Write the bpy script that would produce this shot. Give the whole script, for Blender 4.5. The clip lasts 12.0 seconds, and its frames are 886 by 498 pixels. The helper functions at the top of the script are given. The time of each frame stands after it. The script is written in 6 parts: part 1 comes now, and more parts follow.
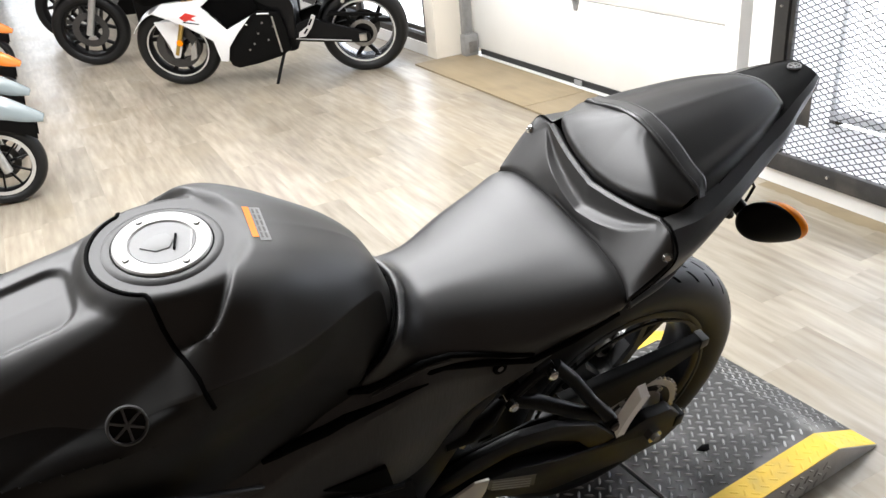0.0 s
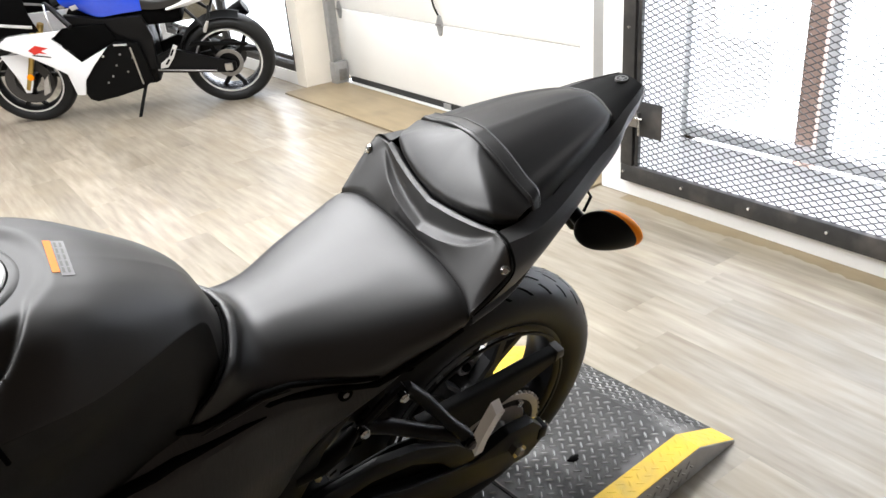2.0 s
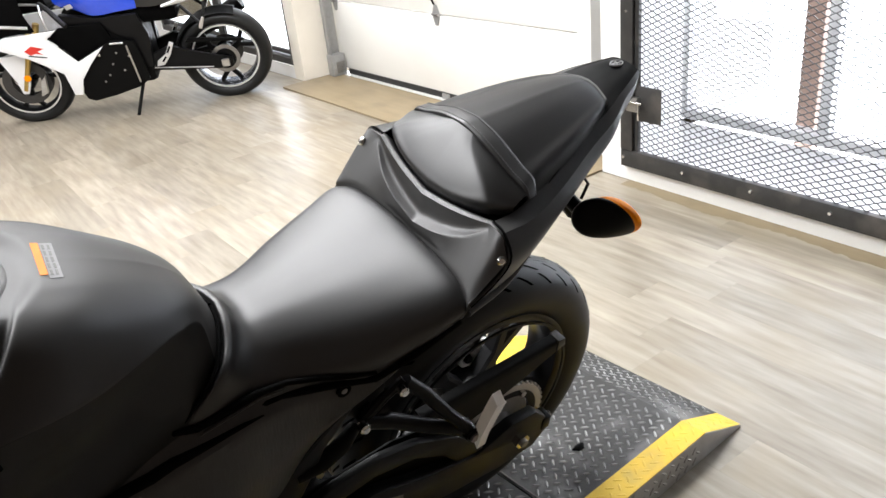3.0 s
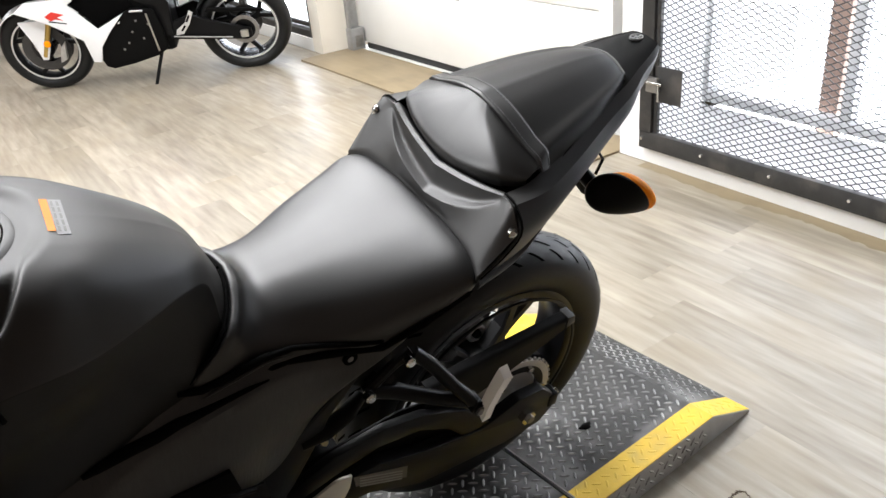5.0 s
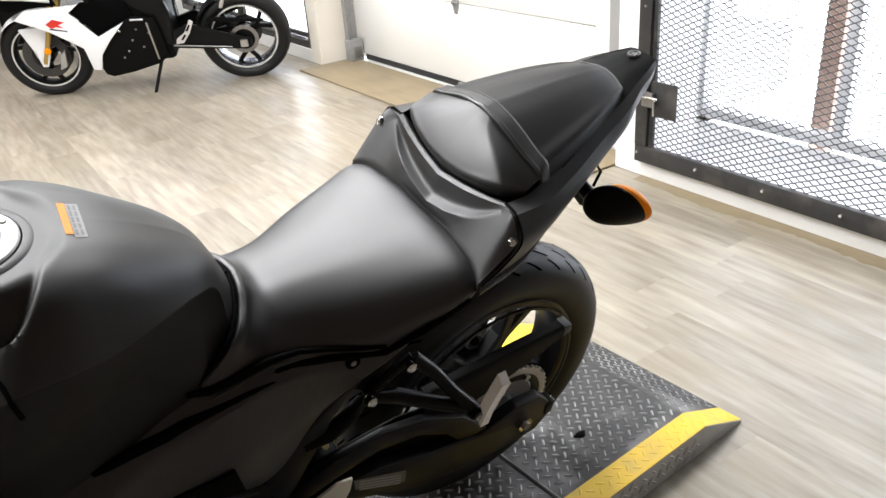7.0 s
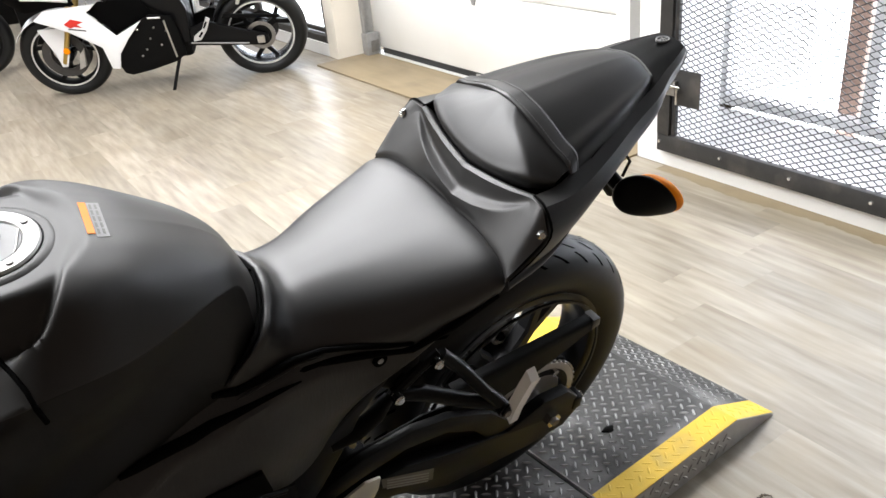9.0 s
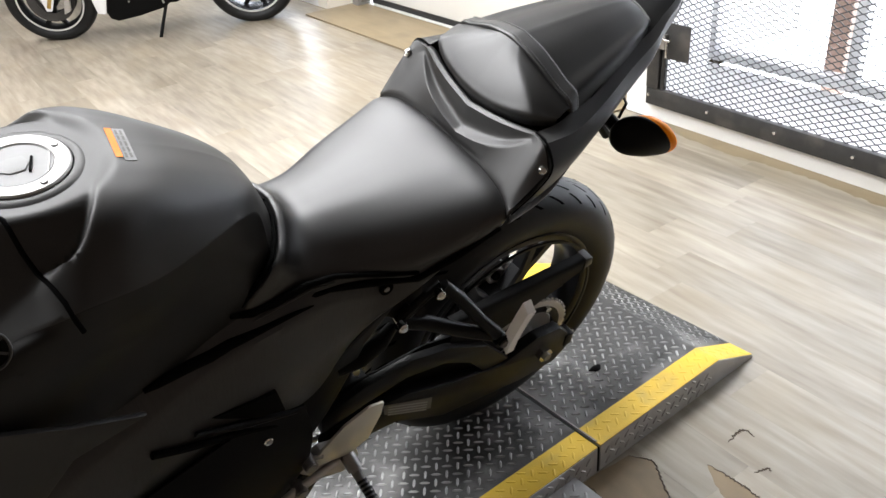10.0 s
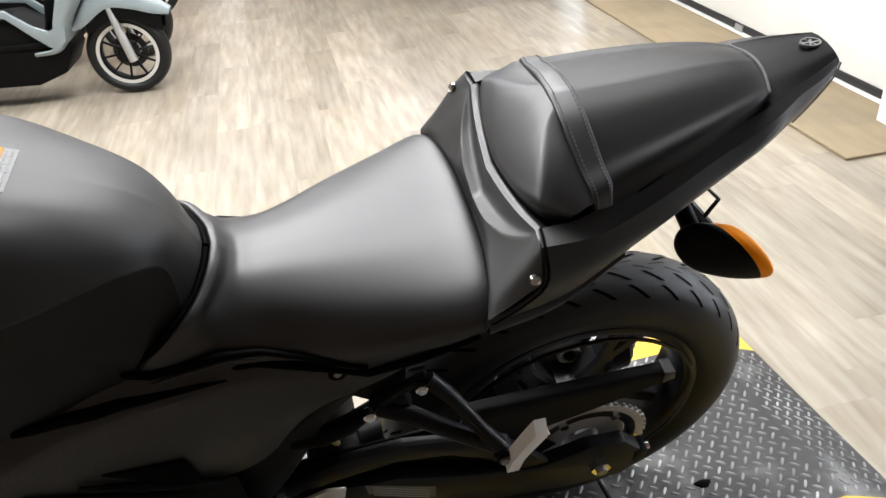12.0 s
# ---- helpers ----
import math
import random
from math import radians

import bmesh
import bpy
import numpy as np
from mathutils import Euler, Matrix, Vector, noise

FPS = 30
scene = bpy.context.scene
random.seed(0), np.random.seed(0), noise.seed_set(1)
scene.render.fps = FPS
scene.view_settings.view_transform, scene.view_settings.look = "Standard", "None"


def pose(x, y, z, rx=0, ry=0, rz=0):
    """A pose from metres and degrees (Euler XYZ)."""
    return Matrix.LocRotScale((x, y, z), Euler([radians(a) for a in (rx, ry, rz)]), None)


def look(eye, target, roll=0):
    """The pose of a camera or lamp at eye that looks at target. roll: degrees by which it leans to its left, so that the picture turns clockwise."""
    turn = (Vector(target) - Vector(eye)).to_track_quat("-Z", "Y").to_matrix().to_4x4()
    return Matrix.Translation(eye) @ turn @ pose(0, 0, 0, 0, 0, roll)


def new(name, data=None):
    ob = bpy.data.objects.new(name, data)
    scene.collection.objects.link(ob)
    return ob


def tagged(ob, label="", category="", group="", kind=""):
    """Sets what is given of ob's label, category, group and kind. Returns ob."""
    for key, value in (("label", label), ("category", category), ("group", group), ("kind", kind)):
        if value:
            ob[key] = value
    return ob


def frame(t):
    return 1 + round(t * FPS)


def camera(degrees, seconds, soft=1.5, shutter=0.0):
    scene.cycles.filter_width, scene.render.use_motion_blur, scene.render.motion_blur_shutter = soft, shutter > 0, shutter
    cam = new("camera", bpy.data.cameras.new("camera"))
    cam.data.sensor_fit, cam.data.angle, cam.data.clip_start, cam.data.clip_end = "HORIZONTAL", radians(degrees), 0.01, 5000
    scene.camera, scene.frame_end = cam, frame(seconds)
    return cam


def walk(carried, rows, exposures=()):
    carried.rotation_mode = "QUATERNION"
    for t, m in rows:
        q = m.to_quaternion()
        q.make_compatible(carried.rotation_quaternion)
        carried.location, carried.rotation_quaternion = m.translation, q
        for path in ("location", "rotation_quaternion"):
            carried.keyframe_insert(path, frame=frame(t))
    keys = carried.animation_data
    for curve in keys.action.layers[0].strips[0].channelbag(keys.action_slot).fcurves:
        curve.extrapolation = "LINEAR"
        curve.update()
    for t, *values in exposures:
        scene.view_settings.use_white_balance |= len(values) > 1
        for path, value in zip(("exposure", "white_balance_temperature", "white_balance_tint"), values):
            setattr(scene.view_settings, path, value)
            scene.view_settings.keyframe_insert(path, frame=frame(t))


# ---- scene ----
cam = camera(58.3, 12.0)
PATH = [
    (0, (-0.8237, -0.8571, 1.3614), (-0.0495, 0.7518, 0.461), -5.57),
    (0.5, (-0.7747, -0.8787, 1.3458), (0.2144, 0.6295, 0.481), -2.69),
    (1, (-0.7568, -0.8864, 1.3476), (0.293, 0.5962, 0.5116), -4.2),
    (1.5, (-0.7575, -0.8874, 1.3419), (0.2874, 0.5967, 0.5037), -3.73),
    (2, (-0.7557, -0.8766, 1.3367), (0.2702, 0.6084, 0.4745), -4.83),
    (2.5, (-0.7483, -0.8738, 1.3313), (0.2656, 0.6003, 0.4372), -4.62),
    (3, (-0.7393, -0.8731, 1.3315), (0.2704, 0.6112, 0.4487), -6.49),
    (3.2, (-0.7432, -0.8805, 1.3299), (0.2503, 0.6197, 0.4574), -6.12),
    (4.8, (-0.7354, -0.8712, 1.3135), (0.2184, 0.6111, 0.3676), -5.15),
    (5, (-0.7345, -0.8735, 1.3169), (0.2283, 0.6145, 0.3921), -5.37),
    (5.5, (-0.7415, -0.8711, 1.3185), (0.2267, 0.6277, 0.4161), -5.44),
    (6, (-0.7494, -0.874, 1.3156), (0.2209, 0.6195, 0.4055), -4.67),
    (6.5, (-0.7577, -0.8804, 1.3155), (0.211, 0.6058, 0.3915), -3.97),
    (7, (-0.7587, -0.8906, 1.3272), (0.2257, 0.5992, 0.4258), -4.47),
    (8.8, (-0.743, -0.878, 1.326), (0.195, 0.623, 0.395), -4.3),
    (9, (-0.7553, -0.8653, 1.3182), (0.1857, 0.6456, 0.4056), -5.98),
    (9.5, (-0.7776, -0.8704, 1.3148), (0.0924, 0.6768, 0.3936), -7.11),
    (10, (-0.8131, -0.8966, 1.315), (0.1266, 0.5515, 0.3055), -4.79),
    (10.2, (-0.821, -0.92, 1.311), (0.135, 0.484, 0.255), -2.3),
    (10.5, (-0.8154, -0.929, 1.3301), (0.0319, 0.5676, 0.309), -6.2),
    (11, (-0.6802, -0.9105, 1.2932), (0.0038, 0.6457, 0.238), -6.41),
    (11.5, (-0.537, -0.865, 1.352), (-0.037, 0.827, 0.411), -1.5),
    (12, (-0.3841, -0.7974, 1.304), (-0.0602, 0.8833, 0.2686), -4.14),
]
walk(cam, [(t, look(eye, target, roll)) for t, eye, target, roll in PATH])

# ---- world and lights ----
world = bpy.data.worlds.new("world")
scene.world = world
world.use_nodes = True
wt = world.node_tree
sky = wt.nodes.new("ShaderNodeTexSky")
sky.sky_type, sky.sun_disc = "NISHITA", False
sky.sun_elevation, sky.sun_rotation = radians(38), radians(70)
wt.links.new(sky.outputs[0], wt.nodes["Background"].inputs[0])
wt.nodes["Background"].inputs[1].default_value = 0.12


def area_lamp(name, m, sx, sy, watts, colour):
    data = bpy.data.lights.new(name, "AREA")
    data.shape, data.size, data.size_y, data.energy, data.color = "RECTANGLE", sx, sy, watts, colour
    ob = new(name, data)
    ob.matrix_world = m
    return ob


sun_data = bpy.data.lights.new("sun", "SUN")
sun_data.energy, sun_data.angle, sun_data.color = 1.2, radians(14), (1.0, 0.96, 0.9)
sun = new("sun", sun_data)
sun.matrix_world = look((12, 4, 10), (0, 0, 0))

# daylight through the caged window, the left-hand window and the far door
area_lamp("sky_caged_window", look((2.44, 0.35, 1.38), (0.0, 0.35, 0.7)), 2.4, 1.85, 52, (0.90, 0.97, 1.12))
area_lamp("sky_wall_window", look((1.98, 5.6, 1.3), (0.0, 5.3, 0.7)), 2.2, 2.1, 22, (0.89, 0.96, 1.06))
# unseen ceiling panels, added for highlights from above: place, size and power
ADDED_PANELS = [(-2.1, 1.4, 85), (-4.0, 1.4, 50), (-2.3, 3.3, 85), (-0.95, 1.4, 80), (0.45, 1.3, 84), (0.6, 3.0, 40), (-1.3, 5.2, 60), (0.9, 4.9, 34), (-1.3, 8.4, 26), (0.9, 8.0, 26)]
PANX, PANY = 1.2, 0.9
for lx, ly, watts in ADDED_PANELS:
    area_lamp("added_panel_light", pose(lx, ly, 3.02), PANX, PANY, watts, (0.975, 0.985, 1.015))

# ---- materials ----
def make_mat(name, col, rough=0.5, metal=0.0, col2=None, scale=8.0, stretch=(1, 1, 1), rvar=0.06, bump=0.0, bscale=60.0,
             coat=0.0, spec=0.5, dirt=None, dscale=2.0, damount=0.25, vary=0.0, detail=4.0, spread=None):
    m = bpy.data.materials.new(name)
    m.use_nodes = True
    nt = m.node_tree
    n, l = nt.nodes, nt.links
    bsdf = n["Principled BSDF"]
    tc = n.new("ShaderNodeTexCoord")
    mp = n.new("ShaderNodeMapping")
    mp.inputs["Scale"].default_value = stretch
    l.new(tc.outputs["Object"], mp.inputs[0])
    if vary:
        oi = n.new("ShaderNodeObjectInfo")
        gi = n.new("ShaderNodeNewGeometry")
        rnd = n.new("ShaderNodeMath")
        l.new(oi.outputs["Random"], rnd.inputs[0])
        l.new(gi.outputs["Random Per Island"], rnd.inputs[1])
        fr = n.new("ShaderNodeMath")
        fr.operation = "FRACT"
        l.new(rnd.outputs[0], fr.inputs[0])
        sc = n.new("ShaderNodeVectorMath")
        sc.operation = "SCALE"
        sc.inputs[0].default_value = (31.0, 47.0, 13.0)
        l.new(fr.outputs[0], sc.inputs["Scale"])
        l.new(sc.outputs[0], mp.inputs["Location"])
    fine = n.new("ShaderNodeTexNoise")
    fine.inputs["Scale"].default_value, fine.inputs["Detail"].default_value = scale, detail
    l.new(mp.outputs[0], fine.inputs[0])
    mix = n.new("ShaderNodeMix")
    mix.data_type = "RGBA"
    mix.inputs[6].default_value = (*col, 1)
    mix.inputs[7].default_value = (*(col2 or [c * 0.8 for c in col]), 1)
    if spread:
        wide = n.new("ShaderNodeMapRange")
        wide.inputs[1].default_value, wide.inputs[2].default_value = 0.5 - spread, 0.5 + spread
        l.new(fine.outputs[0], wide.inputs[0])
        l.new(wide.outputs[0], mix.inputs[0])
    else:
        l.new(fine.outputs[0], mix.inputs[0])
    out = mix.outputs[2]
    big = n.new("ShaderNodeTexNoise")
    big.inputs["Scale"].default_value, big.inputs["Detail"].default_value = dscale, 5
    if vary:
        shift = n.new("ShaderNodeVectorMath")
        l.new(tc.outputs["Object"], shift.inputs[0])
        l.new(sc.outputs[0], shift.inputs[1])
        l.new(shift.outputs[0], big.inputs[0])
    else:
        l.new(tc.outputs["Object"], big.inputs[0])
    if dirt:
        ramp = n.new("ShaderNodeMapRange")
        ramp.inputs[1].default_value, ramp.inputs[2].default_value = 0.5, 0.72
        ramp.inputs[4].default_value = damount
        l.new(big.outputs[0], ramp.inputs[0])
        m2 = n.new("ShaderNodeMix")
        m2.data_type = "RGBA"
        l.new(ramp.outputs[0], m2.inputs[0])
        l.new(out, m2.inputs[6])
        m2.inputs[7].default_value = (*dirt, 1)
        out = m2.outputs[2]
    if vary:
        hv = n.new("ShaderNodeHueSaturation")
        mr = n.new("ShaderNodeMapRange")
        mr.inputs[3].default_value, mr.inputs[4].default_value = 1 - vary, 1 + vary
        l.new(fr.outputs[0], mr.inputs[0])
        l.new(mr.outputs[0], hv.inputs["Value"])
        l.new(out, hv.inputs["Color"])
        out = hv.outputs[0]
    l.new(out, bsdf.inputs["Base Color"])
    rr = n.new("ShaderNodeMapRange")
    rr.inputs[3].default_value, rr.inputs[4].default_value = max(0.02, rough - rvar), min(1, rough + rvar)
    l.new(big.outputs[0], rr.inputs[0])
    l.new(rr.outputs[0], bsdf.inputs["Roughness"])
    bsdf.inputs["Metallic"].default_value = metal
    bsdf.inputs["Specular IOR Level"].default_value = spec
    bsdf.inputs["Coat Weight"].default_value = coat
    bsdf.inputs["Coat Roughness"].default_value = 0.08
    if bump:
        bn = n.new("ShaderNodeTexNoise")
        bn.inputs["Scale"].default_value, bn.inputs["Detail"].default_value = bscale, 3
        l.new(mp.outputs[0], bn.inputs[0])
        b = n.new("ShaderNodeBump")
        b.inputs["Strength"].default_value, b.inputs["Distance"].default_value = bump, min(0.002, 0.22 / bscale)
        l.new(bn.outputs[0], b.inputs["Height"])
        l.new(b.outputs[0], bsdf.inputs["Normal"])
    return m


def glow(name, col, power):
    m = bpy.data.materials.new(name)
    m.use_nodes = True
    b = m.node_tree.nodes["Principled BSDF"]
    b.inputs["Base Color"].default_value = (*col, 1)
    b.inputs["Emission Color"].default_value = (*col, 1)
    b.inputs["Emission Strength"].default_value = power
    return m


M_PAINT = make_mat("matte_grey_black_paint", (0.011, 0.0105, 0.010), 0.47, 0.0, (0.014, 0.013, 0.012), 300, rvar=0.03, spec=0.5, bump=0.01, bscale=900)
M_VINYL = make_mat("black_seat_vinyl", (0.0035, 0.0033, 0.0032), 0.43, 0, (0.005, 0.0047, 0.0045), 260, rvar=0.04, spec=0.68, bump=0.02, bscale=700)
M_VINYL2 = make_mat("black_grained_vinyl", (0.006, 0.0055, 0.0053), 0.45, 0, (0.009, 0.0083, 0.008), 300, rvar=0.05, spec=0.28, bump=0.08, bscale=620)
M_COWL = make_mat("satin_cowl_paint", (0.016, 0.0155, 0.015), 0.44, 0, (0.020, 0.019, 0.0185), 180, rvar=0.05, spec=0.7, bump=0.03, bscale=800)
M_PLASTIC = make_mat("black_satin_plastic", (0.014, 0.0135, 0.013), 0.45, 0, (0.018, 0.0175, 0.017), 180, rvar=0.06, spec=0.4, bump=0.03, bscale=800)
M_DARK = make_mat("black_rough_plastic", (0.0018, 0.0018, 0.0018), 0.5, 0, (0.003, 0.003, 0.003), 150, spec=0.09, rvar=0.08, bump=0.05, bscale=500)
M_FLANK_SHADE = make_mat("shaded_flank_paint", (0.0055, 0.0053, 0.005), 0.5, 0, (0.0075, 0.0071, 0.0067), 150, spec=0.3, rvar=0.08, bump=0.05, bscale=500)
M_TEXT = make_mat("grained_side_panel", (0.009, 0.0084, 0.0078), 0.42, 0, (0.018, 0.0168, 0.0156), 90, spec=0.55, rvar=0.08, bump=0.3, bscale=110, stretch=(2.5, 1, 0.4))
M_FRAME = make_mat("black_painted_metal", (0.0028, 0.0027, 0.0029), 0.40, 0.0, (0.004, 0.004, 0.0045), 60, rvar=0.1, bump=0.03, bscale=300, spec=0.16, dirt=(0.008, 0.0075, 0.007), dscale=9, damount=0.3)
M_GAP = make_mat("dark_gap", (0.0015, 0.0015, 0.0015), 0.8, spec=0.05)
M_RUBBER = make_mat("tyre_rubber", (0.0065, 0.0065, 0.0068), 0.46, 0, (0.010, 0.010, 0.010), 40, rvar=0.08, spec=0.25, bump=0.10, bscale=400, dirt=(0.009, 0.0085, 0.008), dscale=6, damount=0.35)
M_GROOVE = make_mat("tyre_groove", (0.001, 0.001, 0.001), 0.9, spec=0.02)
M_ALU = make_mat("brushed_aluminium", (0.62, 0.61, 0.59), 0.34, 1.0, (0.52, 0.51, 0.49), 60, (1, 1, 6), bump=0.05, bscale=200)
M_ALU_DULL = make_mat("dull_cast_aluminium", (0.50, 0.48, 0.45), 0.45, 0.4, (0.38, 0.36, 0.34), 40, bump=0.15, bscale=250)
M_EMBLEM = make_mat("dull_emblem_metal", (0.08, 0.08, 0.079), 0.42, 0.4, (0.05, 0.05, 0.049), 200)
M_CHROME = make_mat("bright_bolt_steel", (0.75, 0.74, 0.72), 0.2, 1.0, (0.6, 0.6, 0.58), 80)
M_STEEL = make_mat("worn_steel", (0.33, 0.32, 0.31), 0.4, 0.9, (0.2, 0.19, 0.18), 50, bump=0.1, bscale=200)
M_CAP = make_mat("fuel_cap_alloy", (0.48, 0.475, 0.465), 0.42, 0.2, (0.42, 0.415, 0.405), 90, spec=0.3, bump=0.03, bscale=500)
M_BADGE = make_mat("tail_badge_grey", (0.22, 0.22, 0.215), 0.4, 0.2, (0.17, 0.17, 0.165), 200)
M_POLISH = make_mat("polished_dark_rim", (0.16, 0.165, 0.18), 0.22, 0.8, (0.10, 0.10, 0.11), 30)
M_CAPFLAP = make_mat("fuel_cap_flap_grey", (0.27, 0.27, 0.27), 0.45, 0.0, (0.235, 0.235, 0.235), 120, spec=0.3)
M_ORANGE = make_mat("amber_lens", (1.0, 0.31, 0.003), 0.4, 0, (1.0, 0.28, 0.003), 40, spec=0.12)
M_LENSW = make_mat("clear_lens_edge", (0.42, 0.41, 0.39), 0.15, 0, coat=0.6)
M_STICK_O = make_mat("orange_sticker", (0.90, 0.27, 0.05), 0.4, 0, (0.82, 0.22, 0.04), 60, spec=0.1)
M_STICK_S = make_mat("silver_sticker", (0.32, 0.32, 0.32), 0.4, 0.0, (0.16, 0.16, 0.16), 300, spec=0.2)
M_STITCH = make_mat("grey_thread", (0.10, 0.10, 0.10), 0.6)
M_STICK_D = make_mat("dark_sticker", (0.05, 0.048, 0.045), 0.35, 0, (0.10, 0.095, 0.09), 220)
M_YELLOW_TAG = make_mat("yellow_tag", (0.85, 0.74, 0.36), 0.5)
M_HEEL = make_mat("polished_heel_plate", (0.66, 0.63, 0.55), 0.3, 0.5, (0.6, 0.57, 0.48), 30, bump=0.02)
M_RIM = make_mat("black_wheel_paint", (0.004, 0.004, 0.0045), 0.36, 0, (0.006, 0.006, 0.007), 50, spec=0.25)
M_PEG = make_mat("bright_cast_alloy", (0.93, 0.92, 0.90), 0.5, 0.2, (0.86, 0.85, 0.83), 60, bump=0.1, bscale=300)
M_FLOOR_EDGE = make_mat("brown_floor_edge", (0.25, 0.195, 0.115), 0.45, 0, (0.19, 0.145, 0.08), 5, (6, 1, 1), dirt=(0.15, 0.115, 0.065), dscale=8, damount=0.5)
M_TEAR = make_mat("torn_vinyl_edge", (0.06, 0.045, 0.03), 0.7, 0, (0.12, 0.09, 0.06), 40)
M_SLAB = make_mat("brown_screed", (0.16, 0.125, 0.08), 0.8)
M_CARRIER = make_mat("bright_machined_alloy", (0.62, 0.61, 0.6), 0.35, 0.3, (0.5, 0.49, 0.48), 40)
M_BARE = make_mat("bare_torn_backing", (0.27, 0.195, 0.105), 0.45, 0, (0.16, 0.112, 0.058), 9, (3, 1, 1), dirt=(0.11, 0.08, 0.05), dscale=7, damount=0.45)
M_FOOTPEG = make_mat("worn_grey_peg_rubber", (0.10, 0.098, 0.095), 0.5, 0, (0.16, 0.155, 0.15), 60)
M_GOLD = make_mat("gold_anodised", (0.55, 0.38, 0.12), 0.35, 0.9)
M_PLATE = make_mat("worn_black_tread_plate", (0.016, 0.016, 0.016), 0.5, 0.0, (0.052, 0.051, 0.049), 22, rvar=0.14, spec=0.35, bump=0.2, bscale=160, dirt=(0.34, 0.335, 0.33), dscale=7.0, damount=0.55)
M_TREAD = make_mat("worn_tread_bar", (0.07, 0.07, 0.07), 0.36, 0.3, (0.38, 0.38, 0.375), 30, rvar=0.1, dirt=(0.72, 0.72, 0.71), dscale=4.5, damount=0.75)
M_GALV = make_mat("galvanised_tread_plate", (0.55, 0.55, 0.545), 0.36, 0.25, (0.34, 0.34, 0.335), 25, bump=0.1, bscale=120)
M_YELLOW = make_mat("worn_yellow_paint", (0.74, 0.49, 0.025), 0.48, 0, (0.62, 0.40, 0.03), 16, bump=0.15, bscale=140, dirt=(0.30, 0.23, 0.08), dscale=18, damount=0.4)
M_WALL = make_mat("white_wall_paint", (0.80, 0.795, 0.78), 0.55, 0, (0.76, 0.755, 0.74), 6, bump=0.12, bscale=140, dirt=(0.62, 0.59, 0.53), dscale=2.4, damount=0.3)
M_CREAM = make_mat("cream_wall_paint", (0.76, 0.71, 0.62), 0.55, 0, (0.72, 0.67, 0.58), 6, bump=0.12, bscale=140, dirt=(0.5, 0.45, 0.38), dscale=3, damount=0.3)
M_DOORP = make_mat("white_garage_panel", (0.76, 0.75, 0.715), 0.42, 0, (0.72, 0.71, 0.675), 5, bump=0.18, bscale=90, dirt=(0.62, 0.59, 0.53), dscale=2, damount=0.2)
M_DIM_WALL = make_mat("dark_reflection_wall", (0.035, 0.034, 0.033), 0.7, 0, (0.03, 0.029, 0.028), 5, bump=0.1, spec=0.2)
M_TAN = make_mat("brown_wall_paint", (0.085, 0.064, 0.050), 0.7, 0, (0.07, 0.053, 0.041), 5, bump=0.1, spec=0.2)
M_CEIL = make_mat("dark_ceiling", (0.09, 0.09, 0.09), 0.8, 0, (0.07, 0.07, 0.07), 20, bump=0.1)
M_PLY = make_mat("bare_plywood", (0.30, 0.235, 0.145), 0.5, 0, (0.19, 0.145, 0.085), 5, (4, 0.7, 1), bump=0.25, bscale=40, dirt=(0.12, 0.10, 0.07), dscale=3, damount=0.45)
M_BRONZE = make_mat("dark_bronze_frame", (0.04, 0.038, 0.037), 0.45, 0.4, (0.065, 0.062, 0.06), 20)
M_GATE = make_mat("black_angle_iron", (0.018, 0.018, 0.018), 0.5, 0.2, (0.04, 0.039, 0.038), 22, bump=0.2, bscale=160, dirt=(0.16, 0.14, 0.12), dscale=7, damount=0.35)
M_MESH = make_mat("dark_expanded_metal", (0.04, 0.04, 0.04), 0.5, 0.4, (0.07, 0.07, 0.07), 30)
M_BROWN = make_mat("red_brown_post", (0.42, 0.29, 0.235), 0.6, 0, (0.37, 0.25, 0.20), 12)
M_GREYFR = make_mat("grey_aluminium_frame", (0.62, 0.62, 0.63), 0.4, 0.3)
M_TRACK = make_mat("galvanised_track", (0.36, 0.36, 0.355), 0.42, 0.35, (0.24, 0.24, 0.235), 30, bump=0.1)
M_SEAL = make_mat("black_door_seal", (0.012, 0.012, 0.012), 0.6)
M_TRIM = make_mat("white_threshold", (0.8, 0.8, 0.78), 0.3, 0.2)
M_WHITE = make_mat("white_fairing_paint", (0.80, 0.80, 0.81), 0.22, 0, (0.77, 0.77, 0.78), 30, coat=0.6)
M_BLUE = make_mat("blue_tank_paint", (0.008, 0.06, 0.62), 0.2, 0.15, (0.006, 0.05, 0.55), 40, coat=0.8)
M_RED = make_mat("red_decal", (0.62, 0.03, 0.02), 0.35)
M_REDP = make_mat("red_paint", (0.45, 0.012, 0.02), 0.22, 0, coat=0.7)
M_ORANGEP = make_mat("orange_paint", (0.75, 0.20, 0.02), 0.25, 0, coat=0.6)
M_MINT = make_mat("pale_grey_blue_paint", (0.19, 0.222, 0.228), 0.25, 0, (0.18, 0.21, 0.216), 30, coat=0.35)
M_RIMW = make_mat("silver_rim_stripe", (0.70, 0.70, 0.69), 0.3, 0.6)
M_STANCHION = make_mat("grey_fork_tube", (0.50, 0.50, 0.49), 0.35, 0.7)
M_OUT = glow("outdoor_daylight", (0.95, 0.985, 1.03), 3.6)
M_ADDED_PANEL = glow("added_panel_diffuser", (1.0, 0.97, 0.92), 3.0)
M_LEDGE = make_mat("pale_concrete_ledge", (0.52, 0.515, 0.51), 0.6, 0, (0.40, 0.395, 0.39), 3, bump=0.2, dirt=(0.15, 0.15, 0.15), dscale=6, damount=0.4)

